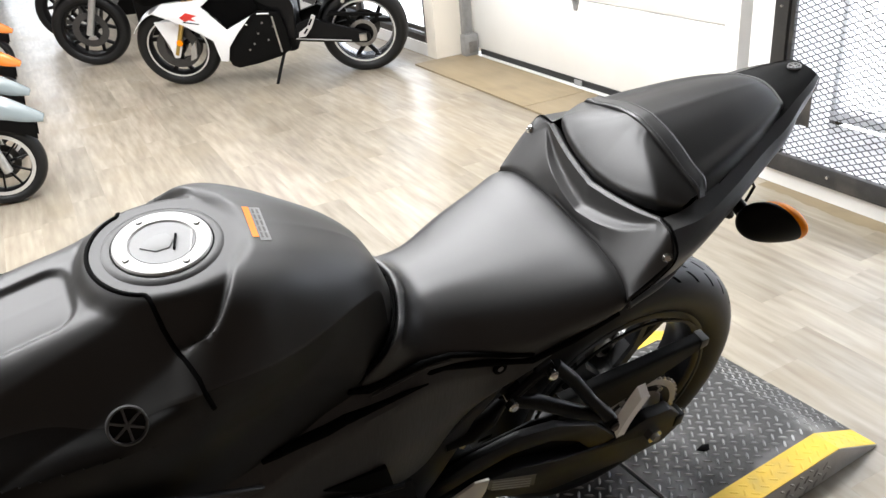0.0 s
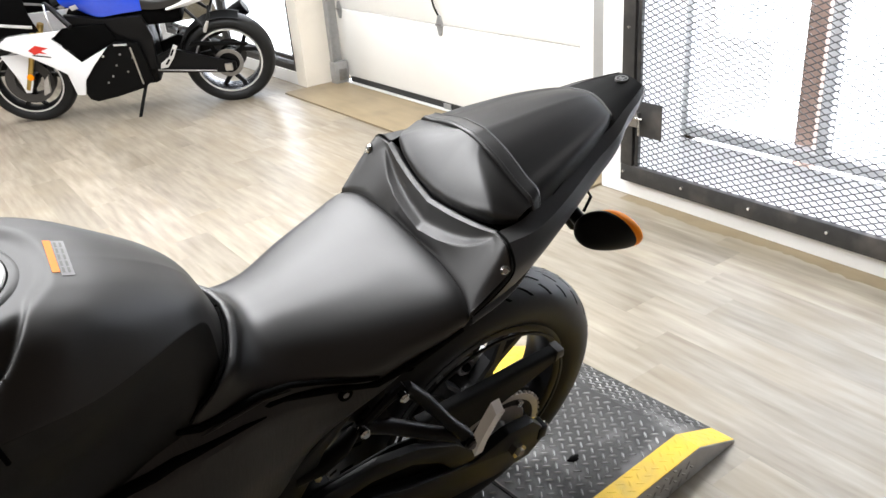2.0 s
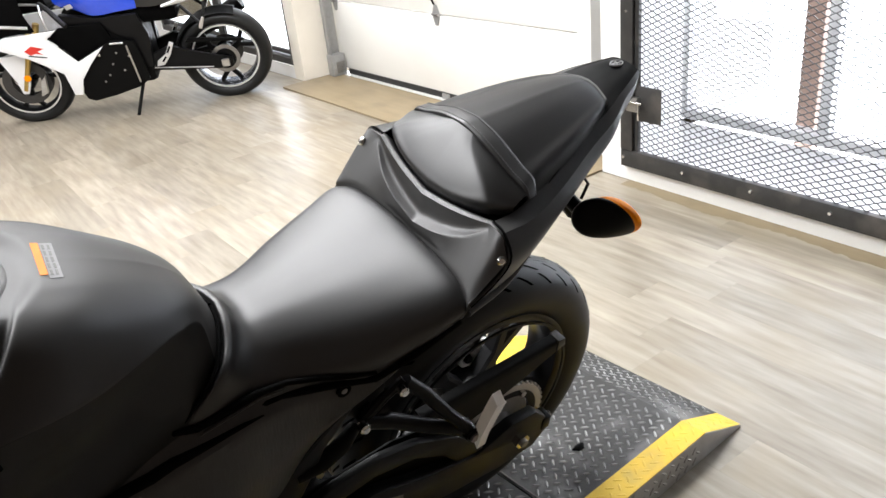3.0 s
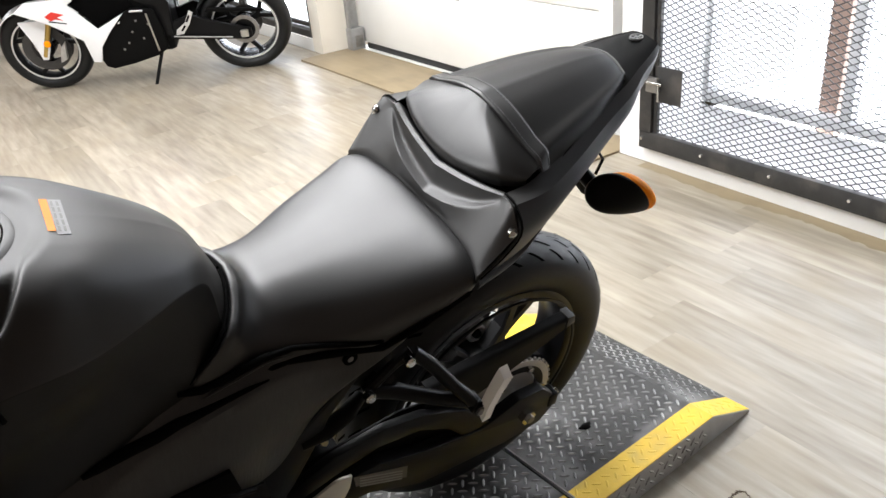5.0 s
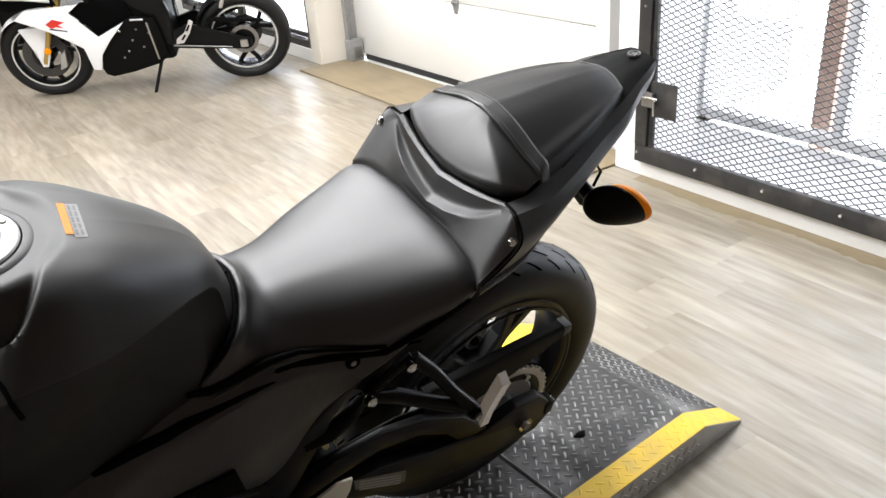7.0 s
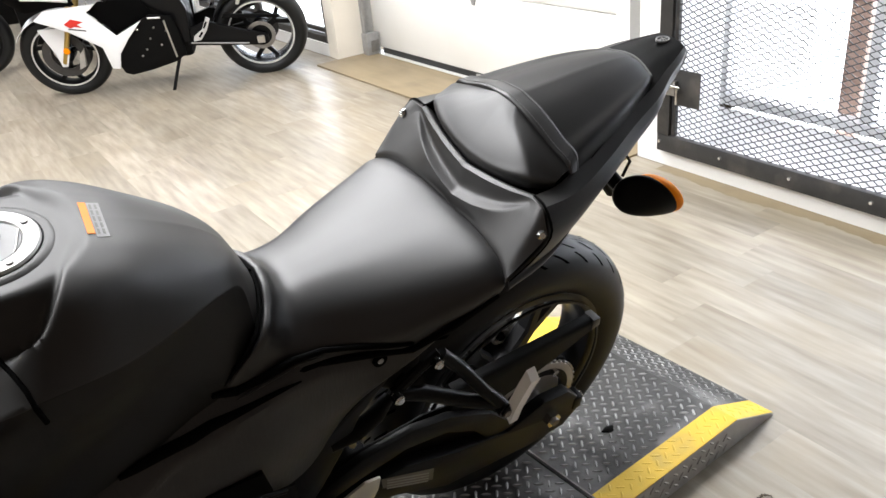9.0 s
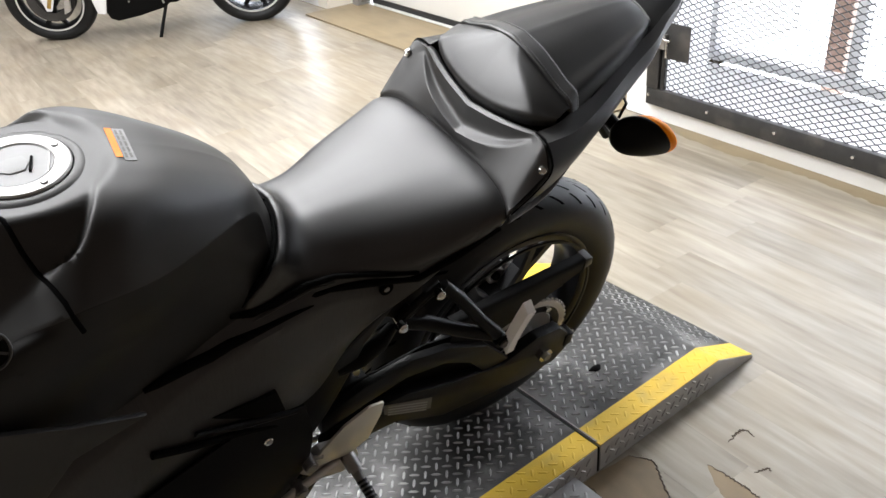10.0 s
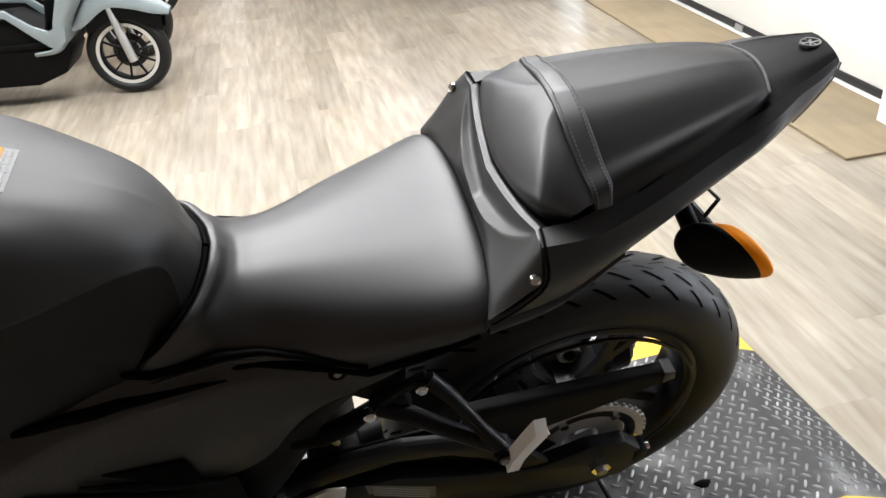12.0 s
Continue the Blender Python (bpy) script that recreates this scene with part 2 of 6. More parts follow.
lens_bsdf = M_ORANGE.node_tree.nodes["Principled BSDF"]
lens_bsdf.inputs["Transmission Weight"].default_value, lens_bsdf.inputs["IOR"].default_value = 0.0, 1.3

glass = bpy.data.materials.new("window_glass")
glass.use_nodes = True
gb = glass.node_tree.nodes["Principled BSDF"]
gb.inputs["Transmission Weight"].default_value, gb.inputs["Roughness"].default_value, gb.inputs["IOR"].default_value = 1.0, 0.0, 1.05


def plank_material():
    m = make_mat("pale_oak_vinyl_plank", (0.368, 0.328, 0.262), 0.34, 0, (0.155, 0.125, 0.088), 3.6, (8.5, 1.0, 1), rvar=0.08, bump=0.05, bscale=24,
                 dirt=(0.24, 0.195, 0.13), dscale=2.6, damount=0.6, vary=0.15, detail=8, spec=0.7, spread=0.3)
    return m


M_FLOOR = plank_material()

# ---- building helpers ----
def mesh_from(bm, name, mat, smooth=True, angle=38):
    me = bpy.data.meshes.new(name)
    bmesh.ops.recalc_face_normals(bm, faces=bm.faces)
    bm.to_mesh(me)
    bm.free()
    if mat:
        me.materials.append(mat)
    if smooth:
        for p in me.polygons:
            p.use_smooth = True
        me.set_sharp_from_angle(angle=radians(angle))
    return me


def part(name, bm, mat, parent, label="", smooth=True, m=None, angle=38):
    ob = new(name, mesh_from(bm, name, mat, smooth, angle))
    ob.parent = parent
    if m is not None:
        ob.matrix_basis = m
    if label:
        tagged(ob, label)
    return ob


def thing(name, m, label, category, group="", kind=""):
    ob = new(name)
    ob.empty_display_size = 0.05
    ob.matrix_basis = m
    return tagged(ob, label, category, group, kind)


def box(x0, x1, y0, y1, z0, z1, bevel=0.0, seg=2, bm=None):
    b = bmesh.new()
    bmesh.ops.create_cube(b, size=1)
    for v in b.verts:
        v.co = Vector((x0 + (x1 - x0) * (v.co.x + 0.5), y0 + (y1 - y0) * (v.co.y + 0.5), z0 + (z1 - z0) * (v.co.z + 0.5)))
    if bevel:
        bmesh.ops.bevel(b, geom=b.edges[:], offset=bevel, segments=seg, profile=0.5, affect="EDGES")
    return merge(bm, b) if bm else b


def merge(bm, other):
    me = bpy.data.meshes.new("tmp")
    other.to_mesh(me)
    other.free()
    bm.from_mesh(me)
    bpy.data.meshes.remove(me)
    return bm


def moved(bm, m):
    bm.transform(m)
    return bm


def rod(a, b, r, r2=None, seg=14, bevel=0.0):
    """A round bar from a to b."""
    a, b = Vector(a), Vector(b)
    bm = bmesh.new()
    d = b - a
    bmesh.ops.create_cone(bm, cap_ends=True, segments=seg, radius1=r, radius2=r if r2 is None else r2, depth=d.length)
    if bevel:
        bmesh.ops.bevel(bm, geom=[e for e in bm.edges if abs(e.verts[0].co.z - e.verts[1].co.z) < 1e-6], offset=bevel, segments=2, affect="EDGES")
    bm.transform(Matrix.Translation((a + b) / 2) @ d.to_track_quat("Z", "Y").to_matrix().to_4x4())
    return bm


def pipe(points, r, seg=10, cap=True):
    """A bent tube through points; r: one radius or one for each point."""
    pts = [Vector(p) for p in points]
    rs = r if isinstance(r, (list, tuple)) else [r] * len(pts)
    bm = bmesh.new()
    rings, ref = [], None
    for i, p in enumerate(pts):
        t = (pts[min(i + 1, len(pts) - 1)] - pts[max(i - 1, 0)]).normalized()
        if ref is None:
            ref = t.orthogonal().normalized()
        ref = (ref - t * ref.dot(t)).normalized()
        side = t.cross(ref)
        rings.append([bm.verts.new(p + rs[i] * (math.cos(a) * ref + math.sin(a) * side)) for a in [2 * math.pi * k / seg for k in range(seg)]])
    for q, s in zip(rings, rings[1:]):
        for k in range(seg):
            bm.faces.new((q[k], q[(k + 1) % seg], s[(k + 1) % seg], s[k]))
    if cap:
        bm.faces.new(rings[0])
        bm.faces.new(rings[-1])
    return bm


def smooth_line(points, n):
    """Points along a smooth curve through the given ones."""
    p = np.array(points, float)
    k = len(p)
    if k < 3:
        return np.array([p[0] + (p[-1] - p[0]) * t for t in np.linspace(0, 1, n)])
    ext = np.vstack([2 * p[0] - p[1], p, 2 * p[-1] - p[-2]])
    out = []
    for u in np.linspace(0, k - 1, n):
        i = min(int(u), k - 2)
        t = u - i
        a, b, c, d = ext[i], ext[i + 1], ext[i + 2], ext[i + 3]
        out.append(0.5 * (2 * b + (c - a) * t + (2 * a - 5 * b + 4 * c - d) * t * t + (3 * b - a - 3 * c + d) * t ** 3))
    return np.array(out)


def broken_line(points, n, breaks):
    """As smooth_line, with a crease at each of the points numbered in breaks."""
    cuts = [0, *breaks, len(points) - 1]
    out = []
    for a, b in zip(cuts, cuts[1:]):
        seg = smooth_line(points[a:b + 1], max(2, round(n * (b - a) / (len(points) - 1)) + 1))
        out.append(seg if not len(out) else seg[1:])
    return np.concatenate(out)


def skin(rings, nu=0, nv=0, thick=0.0, mirror=False, closed=False, ucut=(), vcut=()):
    """A sheet through rings of points, resampled smoothly; mirror: each ring gives the half from the middle plane outwards."""
    rings = [np.array(r, float) for r in rings]
    if nv:
        rings = [broken_line(r, nv, vcut) for r in rings]
    g = np.array(rings)
    if nu:
        g = np.stack([broken_line(g[:, j], nu, ucut) for j in range(g.shape[1])], 1)
    if mirror:
        left = g[:, ::-1].copy()
        left[..., 1] *= -1
        g = np.concatenate([left[:, :-1], g], 1)
    bm = bmesh.new()
    vs = [[bm.verts.new(p) for p in row] for row in g]
    cols = len(vs[0])
    for r, s in zip(vs, vs[1:]):
        for j in range(cols if closed else cols - 1):
            bm.faces.new((r[j], s[j], s[(j + 1) % cols], r[(j + 1) % cols]))
    if closed:
        bm.faces.new(vs[0])
        bm.faces.new(vs[-1])
    bmesh.ops.remove_doubles(bm, verts=bm.verts, dist=1e-5)
    if thick:
        bmesh.ops.recalc_face_normals(bm, faces=bm.faces)
        bmesh.ops.solidify(bm, geom=bm.faces[:], thickness=thick)
    return bm


def slab(outline, y0, y1, bevel=0.0, seg=2):
    """A plate with an outline in x and z, from y0 to y1."""
    bm = bmesh.new()
    f = bm.faces.new([bm.verts.new((x, y0, z)) for x, z in outline])
    up = bmesh.ops.extrude_face_region(bm, geom=[f])
    for v in [e for e in up["geom"] if isinstance(e, bmesh.types.BMVert)]:
        v.co.y = y1
    bmesh.ops.recalc_face_normals(bm, faces=bm.faces)
    if bevel:
        bmesh.ops.bevel(bm, geom=bm.edges[:], offset=bevel, segments=seg, profile=0.6, affect="EDGES")
    return bm


def lathe(profile, seg=64):
    """Turned round the y axis: profile of (radius, y)."""
    bm = bmesh.new()
    rings = [[bm.verts.new((r * math.cos(a), y, r * math.sin(a))) for a in [2 * math.pi * k / seg for k in range(seg)]] for r, y in profile]
    for q, s in zip(rings, rings[1:]):
        for k in range(seg):
            bm.faces.new((q[k], q[(k + 1) % seg], s[(k + 1) % seg], s[k]))
    return bm


def ring_of(r0, r1, y0, y1, seg=64, bevel=0.0):
    b = min(bevel, (r1 - r0) / 3, abs(y1 - y0) / 3) if bevel else 0
    if b:
        pr = [(r0 + b, y0), (r1 - b, y0), (r1, y0 + b), (r1, y1 - b), (r1 - b, y1), (r0 + b, y1), (r0, y1 - b), (r0, y0 + b), (r0 + b, y0)]
    else:
        pr = [(r0, y0), (r1, y0), (r1, y1), (r0, y1), (r0, y0)]
    bm = lathe(pr, seg)
    bmesh.ops.remove_doubles(bm, verts=bm.verts, dist=1e-6)
    return bm


def disc(r, y0, y1, seg=32, bevel=0.0):
    b = bevel
    pr = [(1e-4, y0), (r - b, y0), (r, y0 + b), (r, y1 - b), (r - b, y1), (1e-4, y1)] if b else [(1e-4, y0), (r, y0), (r, y1), (1e-4, y1)]
    return lathe(pr, seg)


def tyre_bm(R, W, rim, seg=96):
    h = R - rim
    pr = []
    for k in range(17):
        a = math.pi * k / 16
        y = -W / 2 * math.cos(a)
        r = rim + h * 0.42 + h * 0.58 * math.sin(a) ** 0.85
        pr.append((r, y))
    pr = [(rim, -W * 0.36), (rim + 0.006, -W * 0.40), (rim + h * 0.22, -W * 0.47)] + pr + [(rim + h * 0.22, W * 0.47), (rim + 0.006, W * 0.40), (rim, W * 0.36)]
    return lathe(pr, seg)


def spoke_bm(r0, r1, w0, w1, t0, t1, ang, fork=0.0):
    """A spoke in the wheel's plane from radius r0 to r1; fork: half angle of a Y end."""
    bm = bmesh.new()
    def bar(p, q, wa, wb, ta, tb):
        d = Vector((q[0] - p[0], 0, q[1] - p[1]))
        n = Vector((-d.z, 0, d.x)).normalized()
        ring = []
        for c, w, t in ((Vector((p[0], 0, p[1])), wa, ta), (Vector((q[0], 0, q[1])), wb, tb)):
            ring.append([bm.verts.new(c + n * s * w / 2 + Vector((0, u * t / 2, 0))) for s, u in ((-1, -0.7), (-0.6, -1), (0.6, -1), (1, -0.7), (1, 0.7), (0.6, 1), (-0.6, 1), (-1, 0.7))])
        for k in range(8):
            bm.faces.new((ring[0][k], ring[0][(k + 1) % 8], ring[1][(k + 1) % 8], ring[1][k]))
        bm.faces.new(ring[0]), bm.faces.new(ring[1])
    c, s = math.cos(ang), math.sin(ang)
    if fork:
        rm = r0 + (r1 - r0) * 0.4
        bar((r0 * c, r0 * s), (rm * c, rm * s), w0, w0 * 0.9, t0, t0)
        for e in (-fork, fork):
            bar((rm * c * 0.96, rm * s * 0.96), (r1 * math.cos(ang + e), r1 * math.sin(ang + e)), w0 * 0.75, w1, t0, t1)
    else:
        bar((r0 * c, r0 * s), (r1 * c, r1 * s), w0, w1, t0, t1)
    return bm


def wheel(parent, name, place, R, W, rim, spokes, mat_rim, stripe=None, fork=0.0, grooves=True, turn=0.0, disc_side=1, disc_r=0.11, w0=0.03, label="", tread_turn=0.0):
    """A cast wheel with its tyre, rim, hub, spokes and brake disc, under a motorcycle."""
    hubm = Matrix.Translation(place)
    ty = part(name, tyre_bm(R, W, rim), M_RUBBER, parent, label, m=hubm)
    rw = W * 0.40
    pr = [(rim + 0.004, -rw), (rim - 0.006, -rw), (rim - 0.016, -rw * 0.9), (rim - 0.024, -rw * 0.5), (rim - 0.026, 0), (rim - 0.024, rw * 0.5), (rim - 0.016, rw * 0.9),
          (rim - 0.006, rw), (rim + 0.004, rw), (rim - 0.010, rw * 0.4), (rim - 0.010, -rw * 0.4), (rim + 0.004, -rw)]
    part("rim", lathe(pr, 80), mat_rim, ty)
    part("hub", disc(0.052, -0.05, 0.05, 28, 0.008), mat_rim, ty)
    for k in range(spokes):
        part("spoke", spoke_bm(0.045, rim - 0.018, w0, w0 * 0.7, 0.034, 0.026, turn + 2 * math.pi * k / spokes, fork), mat_rim, ty)
    if stripe:
        for s in (-1, 1):
            part("rim_stripe", ring_of(rim - 0.012, rim - 0.002, s * (rw + 0.0005), s * (rw + 0.003)), stripe, ty)
    if disc_r:
        part("brake_disc", ring_of(disc_r * 0.62, disc_r, disc_side * (W * 0.30), disc_side * (W * 0.30) + 0.005), M_BRONZE, ty)
    if grooves:
        bm = bmesh.new()
        h = R - rim
        n = 34
        for k in range(n):
            for sgn in (-1, 1):
                for row, (q0, q1, shift) in enumerate(((0.20, 0.45, 0.0), (0.56, 0.82, 0.5), (0.03, 0.14, 0.25))):
                    pts = []
                    for u in np.linspace(0, 1, 6):
                        q = q0 + (q1 - q0) * u
                        al = math.asin(min(1, q))
                        y = sgn * W / 2 * math.sin(al)
                        r = rim + h * 0.42 + h * 0.58 * math.cos(al) ** 0.85 + 0.0006
                        th = tread_turn + 2 * math.pi * (k + shift + (0.5 if sgn > 0 else 0)) / n - 0.10 * u
                        pts.append((y, r, th))
                    for (ya, ra, ta), (yb, rb, tb) in zip(pts, pts[1:]):
                        w = (0.0085, 0.0085, 0.006)[row]
                        q = [bm.verts.new((r * math.cos(t + e * w / r), y, r * math.sin(t + e * w / r))) for y, r, t, e in ((ya, ra, ta, -.5), (ya, ra, ta, .5), (yb, rb, tb, .5), (yb, rb, tb, -.5))]
                        bm.faces.new(q)
        tagged(part("tread_groove", bm, M_GROOVE, ty), kind="stuff")
    return ty

# ---- the room ----
WX = 1.74          # face of the wall with the cage and the windows
DX = 2.03          # garage door's face
XW, YS, YN, CEIL = -6.5, -1.45, 13.0, 3.1


def wall(name, x0, x1, y0, y1, z0, z1, mat, label):
    ob = new(name, mesh_from(box(x0, x1, y0, y1, z0, z1), name, mat, False))
    return tagged(ob, label, "wall", kind="structure")


ground = new("floor", mesh_from(box(XW, 2.46, YS, YN, -0.12, -0.006), "floor", M_SLAB, False))
tagged(ground, "concrete slab under pale oak vinyl planks", "floor", kind="structure")
# unseen ceiling, coloured dark so that only the panels reflect in the bike
ceil = new("ceiling", mesh_from(box(XW, 3.4, YS, YN, CEIL, CEIL + 0.12), "ceiling", M_CEIL, False))
tagged(ceil, "unseen ceiling, kept dark for contrast in reflections", "ceiling", kind="structure")
wall("wall_west", XW - 0.15, XW, YS, YN, 0, CEIL, M_CREAM, "plain cream showroom wall")
# unseen wall, set close and dark brown to shape reflections on the bike
wall("wall_south", XW, 3.4, YS - 0.15, YS, 0, CEIL, M_TAN, "unseen brown wall set close to dim the bike's near side")
# north wall with the shop-front opening
wall("wall_north_1", XW, -1.0, YN, YN + 0.15, 0, CEIL, M_WALL, "plain white wall beside the shop front")
wall("wall_north_2", -0.04, 3.4, YN, YN + 0.15, 0, CEIL, M_WALL, "plain white wall beside the shop front")
wall("wall_north_3", -1.0, -0.04, YN, YN + 0.15, 2.2, CEIL, M_WALL, "plain white wall above the shop front")
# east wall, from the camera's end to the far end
# unseen stretch, made dark so that it doesn't reflect in the tank's side
wall("wall_east_1", WX, WX + 0.13, YS, -0.62, 0, CEIL, M_DIM_WALL, "unseen wall beside the caged window, darkened to cut reflections")
wall("wall_east_2", WX, WX + 0.13, -0.62, 1.285, 0, 0.086, M_WALL, "white painted kerb wall below the caged window")
wall("wall_east_3", WX, WX + 0.13, -0.62, 1.285, 2.25, CEIL, M_WALL, "white painted wall above the caged window")
wall("wall_east_4", WX, DX + 0.05, 1.285, 1.44, 0, CEIL, M_WALL, "white painted pier between cage and garage door")
wall("wall_east_5", WX, DX + 0.05, 1.44, 4.26, 2.45, CEIL, M_WALL, "white painted wall above the garage door")
wall("wall_east_6", WX, DX + 0.05, 4.26, 4.40, 0, CEIL, M_CREAM, "cream painted pier beside the garage door")
wall("wall_east_7", WX, WX + 0.13, 4.40, 7.2, 0, 0.09, M_WALL, "white painted low wall below the window")
wall("wall_east_8", WX, WX + 0.13, 4.40, 7.2, 2.35, CEIL, M_WALL, "white painted wall above the window")
wall("wall_east_9", WX, WX + 0.13, 7.2, YN, 0, CEIL, M_WALL, "white painted wall beyond the window")


def framed_window(name, x, y0, y1, z0, z1, bars, mat, label, w=0.045, inner=None):
    """A glazed opening in a wall along y."""
    win = thing(name, pose(x, 0, 0), label, "window", kind="structure")
    for nm, a in (("jamb", (y0, y0 + w, z0, z1)), ("jamb", (y1 - w, y1, z0, z1)), ("sill", (y0 + w, y1 - w, z0, z0 + w)), ("head", (y0 + w, y1 - w, z1 - w, z1))):
        part(nm, box(-0.03, 0.05, *a, bevel=0.003), mat, win)
    ys = [y0] + list(bars) + [y1]
    for b in bars:
        part("mullion", box(-0.02, 0.04, b - w / 2, b + w / 2, z0 + w, z1 - w, bevel=0.003), inner or mat, win)
    for a, b in zip(ys, ys[1:]):
        p = part("pane", box(0.008, 0.014, a + w * 0.5, b - w * 0.5, z0 + w * 0.5, z1 - w * 0.5), glass, win, smooth=False)
        p.visible_shadow = False
    return win


# window beyond the garage door: dark frame with a lighter sash inside
w1 = framed_window("window_1", WX + 0.04, 4.40, 7.2, 0.09, 2.35, (5.75,), M_BRONZE, "tall dark-framed window with bright daylight outside", 0.05)
for a, b in ((4.475, 5.72), (5.78, 7.12)):
    for nm, c in (("sash", (a, a + 0.028, 0.165, 2.28)), ("sash", (b - 0.028, b, 0.165, 2.28)), ("sash", (a, b, 0.155, 0.185)), ("sash", (a, b, 2.25, 2.28))):
        part(nm, box(0.0, 0.03, *c, bevel=0.002), M_BRONZE, w1)
part("blind_box", box(-0.02, 0.02, 4.46, 4.66, 0.62, 0.70, bevel=0.003), M_GREYFR, w1, "grey metal bracket on the window frame")
framed_window("window_2", 2.50, -0.75, 1.60, 0.03, 2.3, (0.85,), M_GREYFR, "aluminium-framed window behind the steel mesh", 0.05)
shop = thing("door_1", pose(-0.52, YN + 0.06, 0, 0, 0, 90), "dark-framed glazed door at the far end", "door", kind="structure")
for nm, a in (("jamb", (-0.48, -0.43, 0, 2.2)), ("jamb", (0.43, 0.48, 0, 2.2)), ("sill", (-0.43, 0.43, 0, 0.12)), ("head", (-0.43, 0.43, 2.12, 2.2))):
    part(nm, box(-0.03, 0.03, *a, bevel=0.004), M_BRONZE, shop)
part("pane", box(-0.004, 0.004, -0.43, 0.43, 0.12, 2.12), glass, shop, smooth=False).visible_shadow = False

# the bright outdoors behind the windows
for nm, b in (("backdrop_1", (3.3, 3.32, -3.0, 8.5, -0.2, 3.2)), ("backdrop_2", (-2.5, 1.5, YN + 1.2, YN + 1.22, -0.2, 3.2))):
    tagged(new(nm, mesh_from(box(*b), nm, M_OUT, False)), "overexposed daylight outside the windows", "backdrop", kind="structure")

# bay behind the mesh: ledge, side cheeks and a red-brown post outside
wall("wall_bay_1", WX + 0.13, 3.29, 1.62, 1.70, 0, CEIL, M_WALL, "white cheek wall of the window bay")
wall("wall_bay_2", WX + 0.13, 3.29, -0.85, -0.77, 0, CEIL, M_WALL, "white cheek wall of the window bay")
ledge = new("window_ledge", mesh_from(box(WX + 0.13, 2.46, -0.77, 1.62, -0.005, 0.02, 0.004), "window_ledge", M_LEDGE))
tagged(ledge, "pale stained concrete ledge behind the steel mesh", "ledge", kind="structure")
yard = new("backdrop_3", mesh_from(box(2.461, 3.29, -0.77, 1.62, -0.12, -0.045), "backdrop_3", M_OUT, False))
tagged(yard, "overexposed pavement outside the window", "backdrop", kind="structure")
far_yard = new("backdrop_4", mesh_from(box(WX + 0.135, 3.29, 4.45, 8.4, -0.004, 0.002), "backdrop_4", M_OUT, False))
tagged(far_yard, "overexposed ground outside the window", "backdrop", kind="structure")
post = new("brown_post", mesh_from(box(2.58, 2.64, 0.945, 1.035, -0.045, 2.9, 0.006), "brown_post", M_BROWN))
tagged(post, "red-brown painted post outside the window", "post")

# ---- steel mesh gate over the window bay ----
gate = thing("mesh_gate", pose(WX, 0, 0), "black angle-iron security gate with expanded steel mesh", "gate")
GY0, GY1, GZ0, GZ1 = -0.66, 1.305, 0.073, 2.3
part("bottom_rail", box(-0.032, -0.002, GY0, GY1, GZ0, GZ0 + 0.072, 0.003), M_GATE, gate)
part("top_rail", box(-0.032, -0.002, GY0, GY1, GZ1 - 0.07, GZ1, 0.003), M_GATE, gate)
part("hinge_stile", box(-0.0335, -0.002, GY1 - 0.062, GY1 + 0.001, GZ0 + 0.073, GZ1 - 0.071, 0.003), M_GATE, gate)
part("inner_stile", box(-0.022, -0.002, GY1 - 0.083, GY1 - 0.066, GZ0 + 0.073, GZ1 - 0.071, 0.002), M_GATE, gate)
part("far_stile", box(-0.0335, -0.002, GY0, GY0 + 0.062, GZ0 + 0.073, GZ1 - 0.071, 0.003), M_GATE, gate)
# expanded metal: zigzag strands
bm = bmesh.new()
LW, SW, STR = 0.0512, 0.0235, 0.0018
rows = int((GZ1 - GZ0 - 0.11) / (SW / 2))
cols = int((GY1 - GY0 - 0.12) / (LW / 2)) + 1
for r in range(rows):
    zb = GZ0 + 0.052 + r * SW / 2
    if zb > GZ1 - 0.07:
        break
    prev = None
    for c in range(cols + 1):
        y = GY1 - 0.066 - c * LW / 2
        z = zb + (SW / 2 if (c + r) % 2 else 0.0)
        xx = -0.014 + (0.004 if (c + r) % 2 else -0.004)
        cur = [bm.verts.new((xx + dx, y, z + dz)) for dx, dz in ((-0.0015, -STR), (0.0015, -STR), (0.0015, STR), (-0.0015, STR))]
        if prev:
            for k in range(4):
                bm.faces.new((prev[k], prev[(k + 1) % 4], cur[(k + 1) % 4], cur[k]))
        prev = cur
mesh_ob = part("mesh", bm, M_MESH, gate, "dark expanded steel mesh", smooth=False)
tagged(mesh_ob, kind="stuff")
for k in range(6):
    part("bolt", rod((-0.032, 1.288 - 0.304 * k, GZ0 + 0.042), (-0.039, 1.288 - 0.304 * k, GZ0 + 0.042), 0.0085, 0.006, 14), M_CHROME, gate)
for k in range(5):
    part("bolt", rod((-0.033, 1.273, 0.72 + 0.38 * k), (-0.039, 1.273, 0.72 + 0.38 * k), 0.007, 0.005, 12), M_CHROME, gate)
# latch with its backing plate
plate = part("latch_plate", box(-0.030, -0.024, 1.10, 1.222, 0.285, 0.43, 0.002), M_GATE, gate, "dark square steel latch plate")
part("latch_body", box(-0.052, -0.030, 1.205, 1.262, 0.325, 0.385, 0.004), M_STEEL, gate, "worn steel slide latch")
part("latch_bolt", rod((-0.056, 1.285, 0.366), (-0.056, 1.175, 0.366), 0.006), M_CHROME, gate)
part("latch_handle", pipe([(-0.056, 1.19, 0.366), (-0.062, 1.186, 0.35), (-0.064, 1.184, 0.30)], 0.0055), M_CHROME, gate)

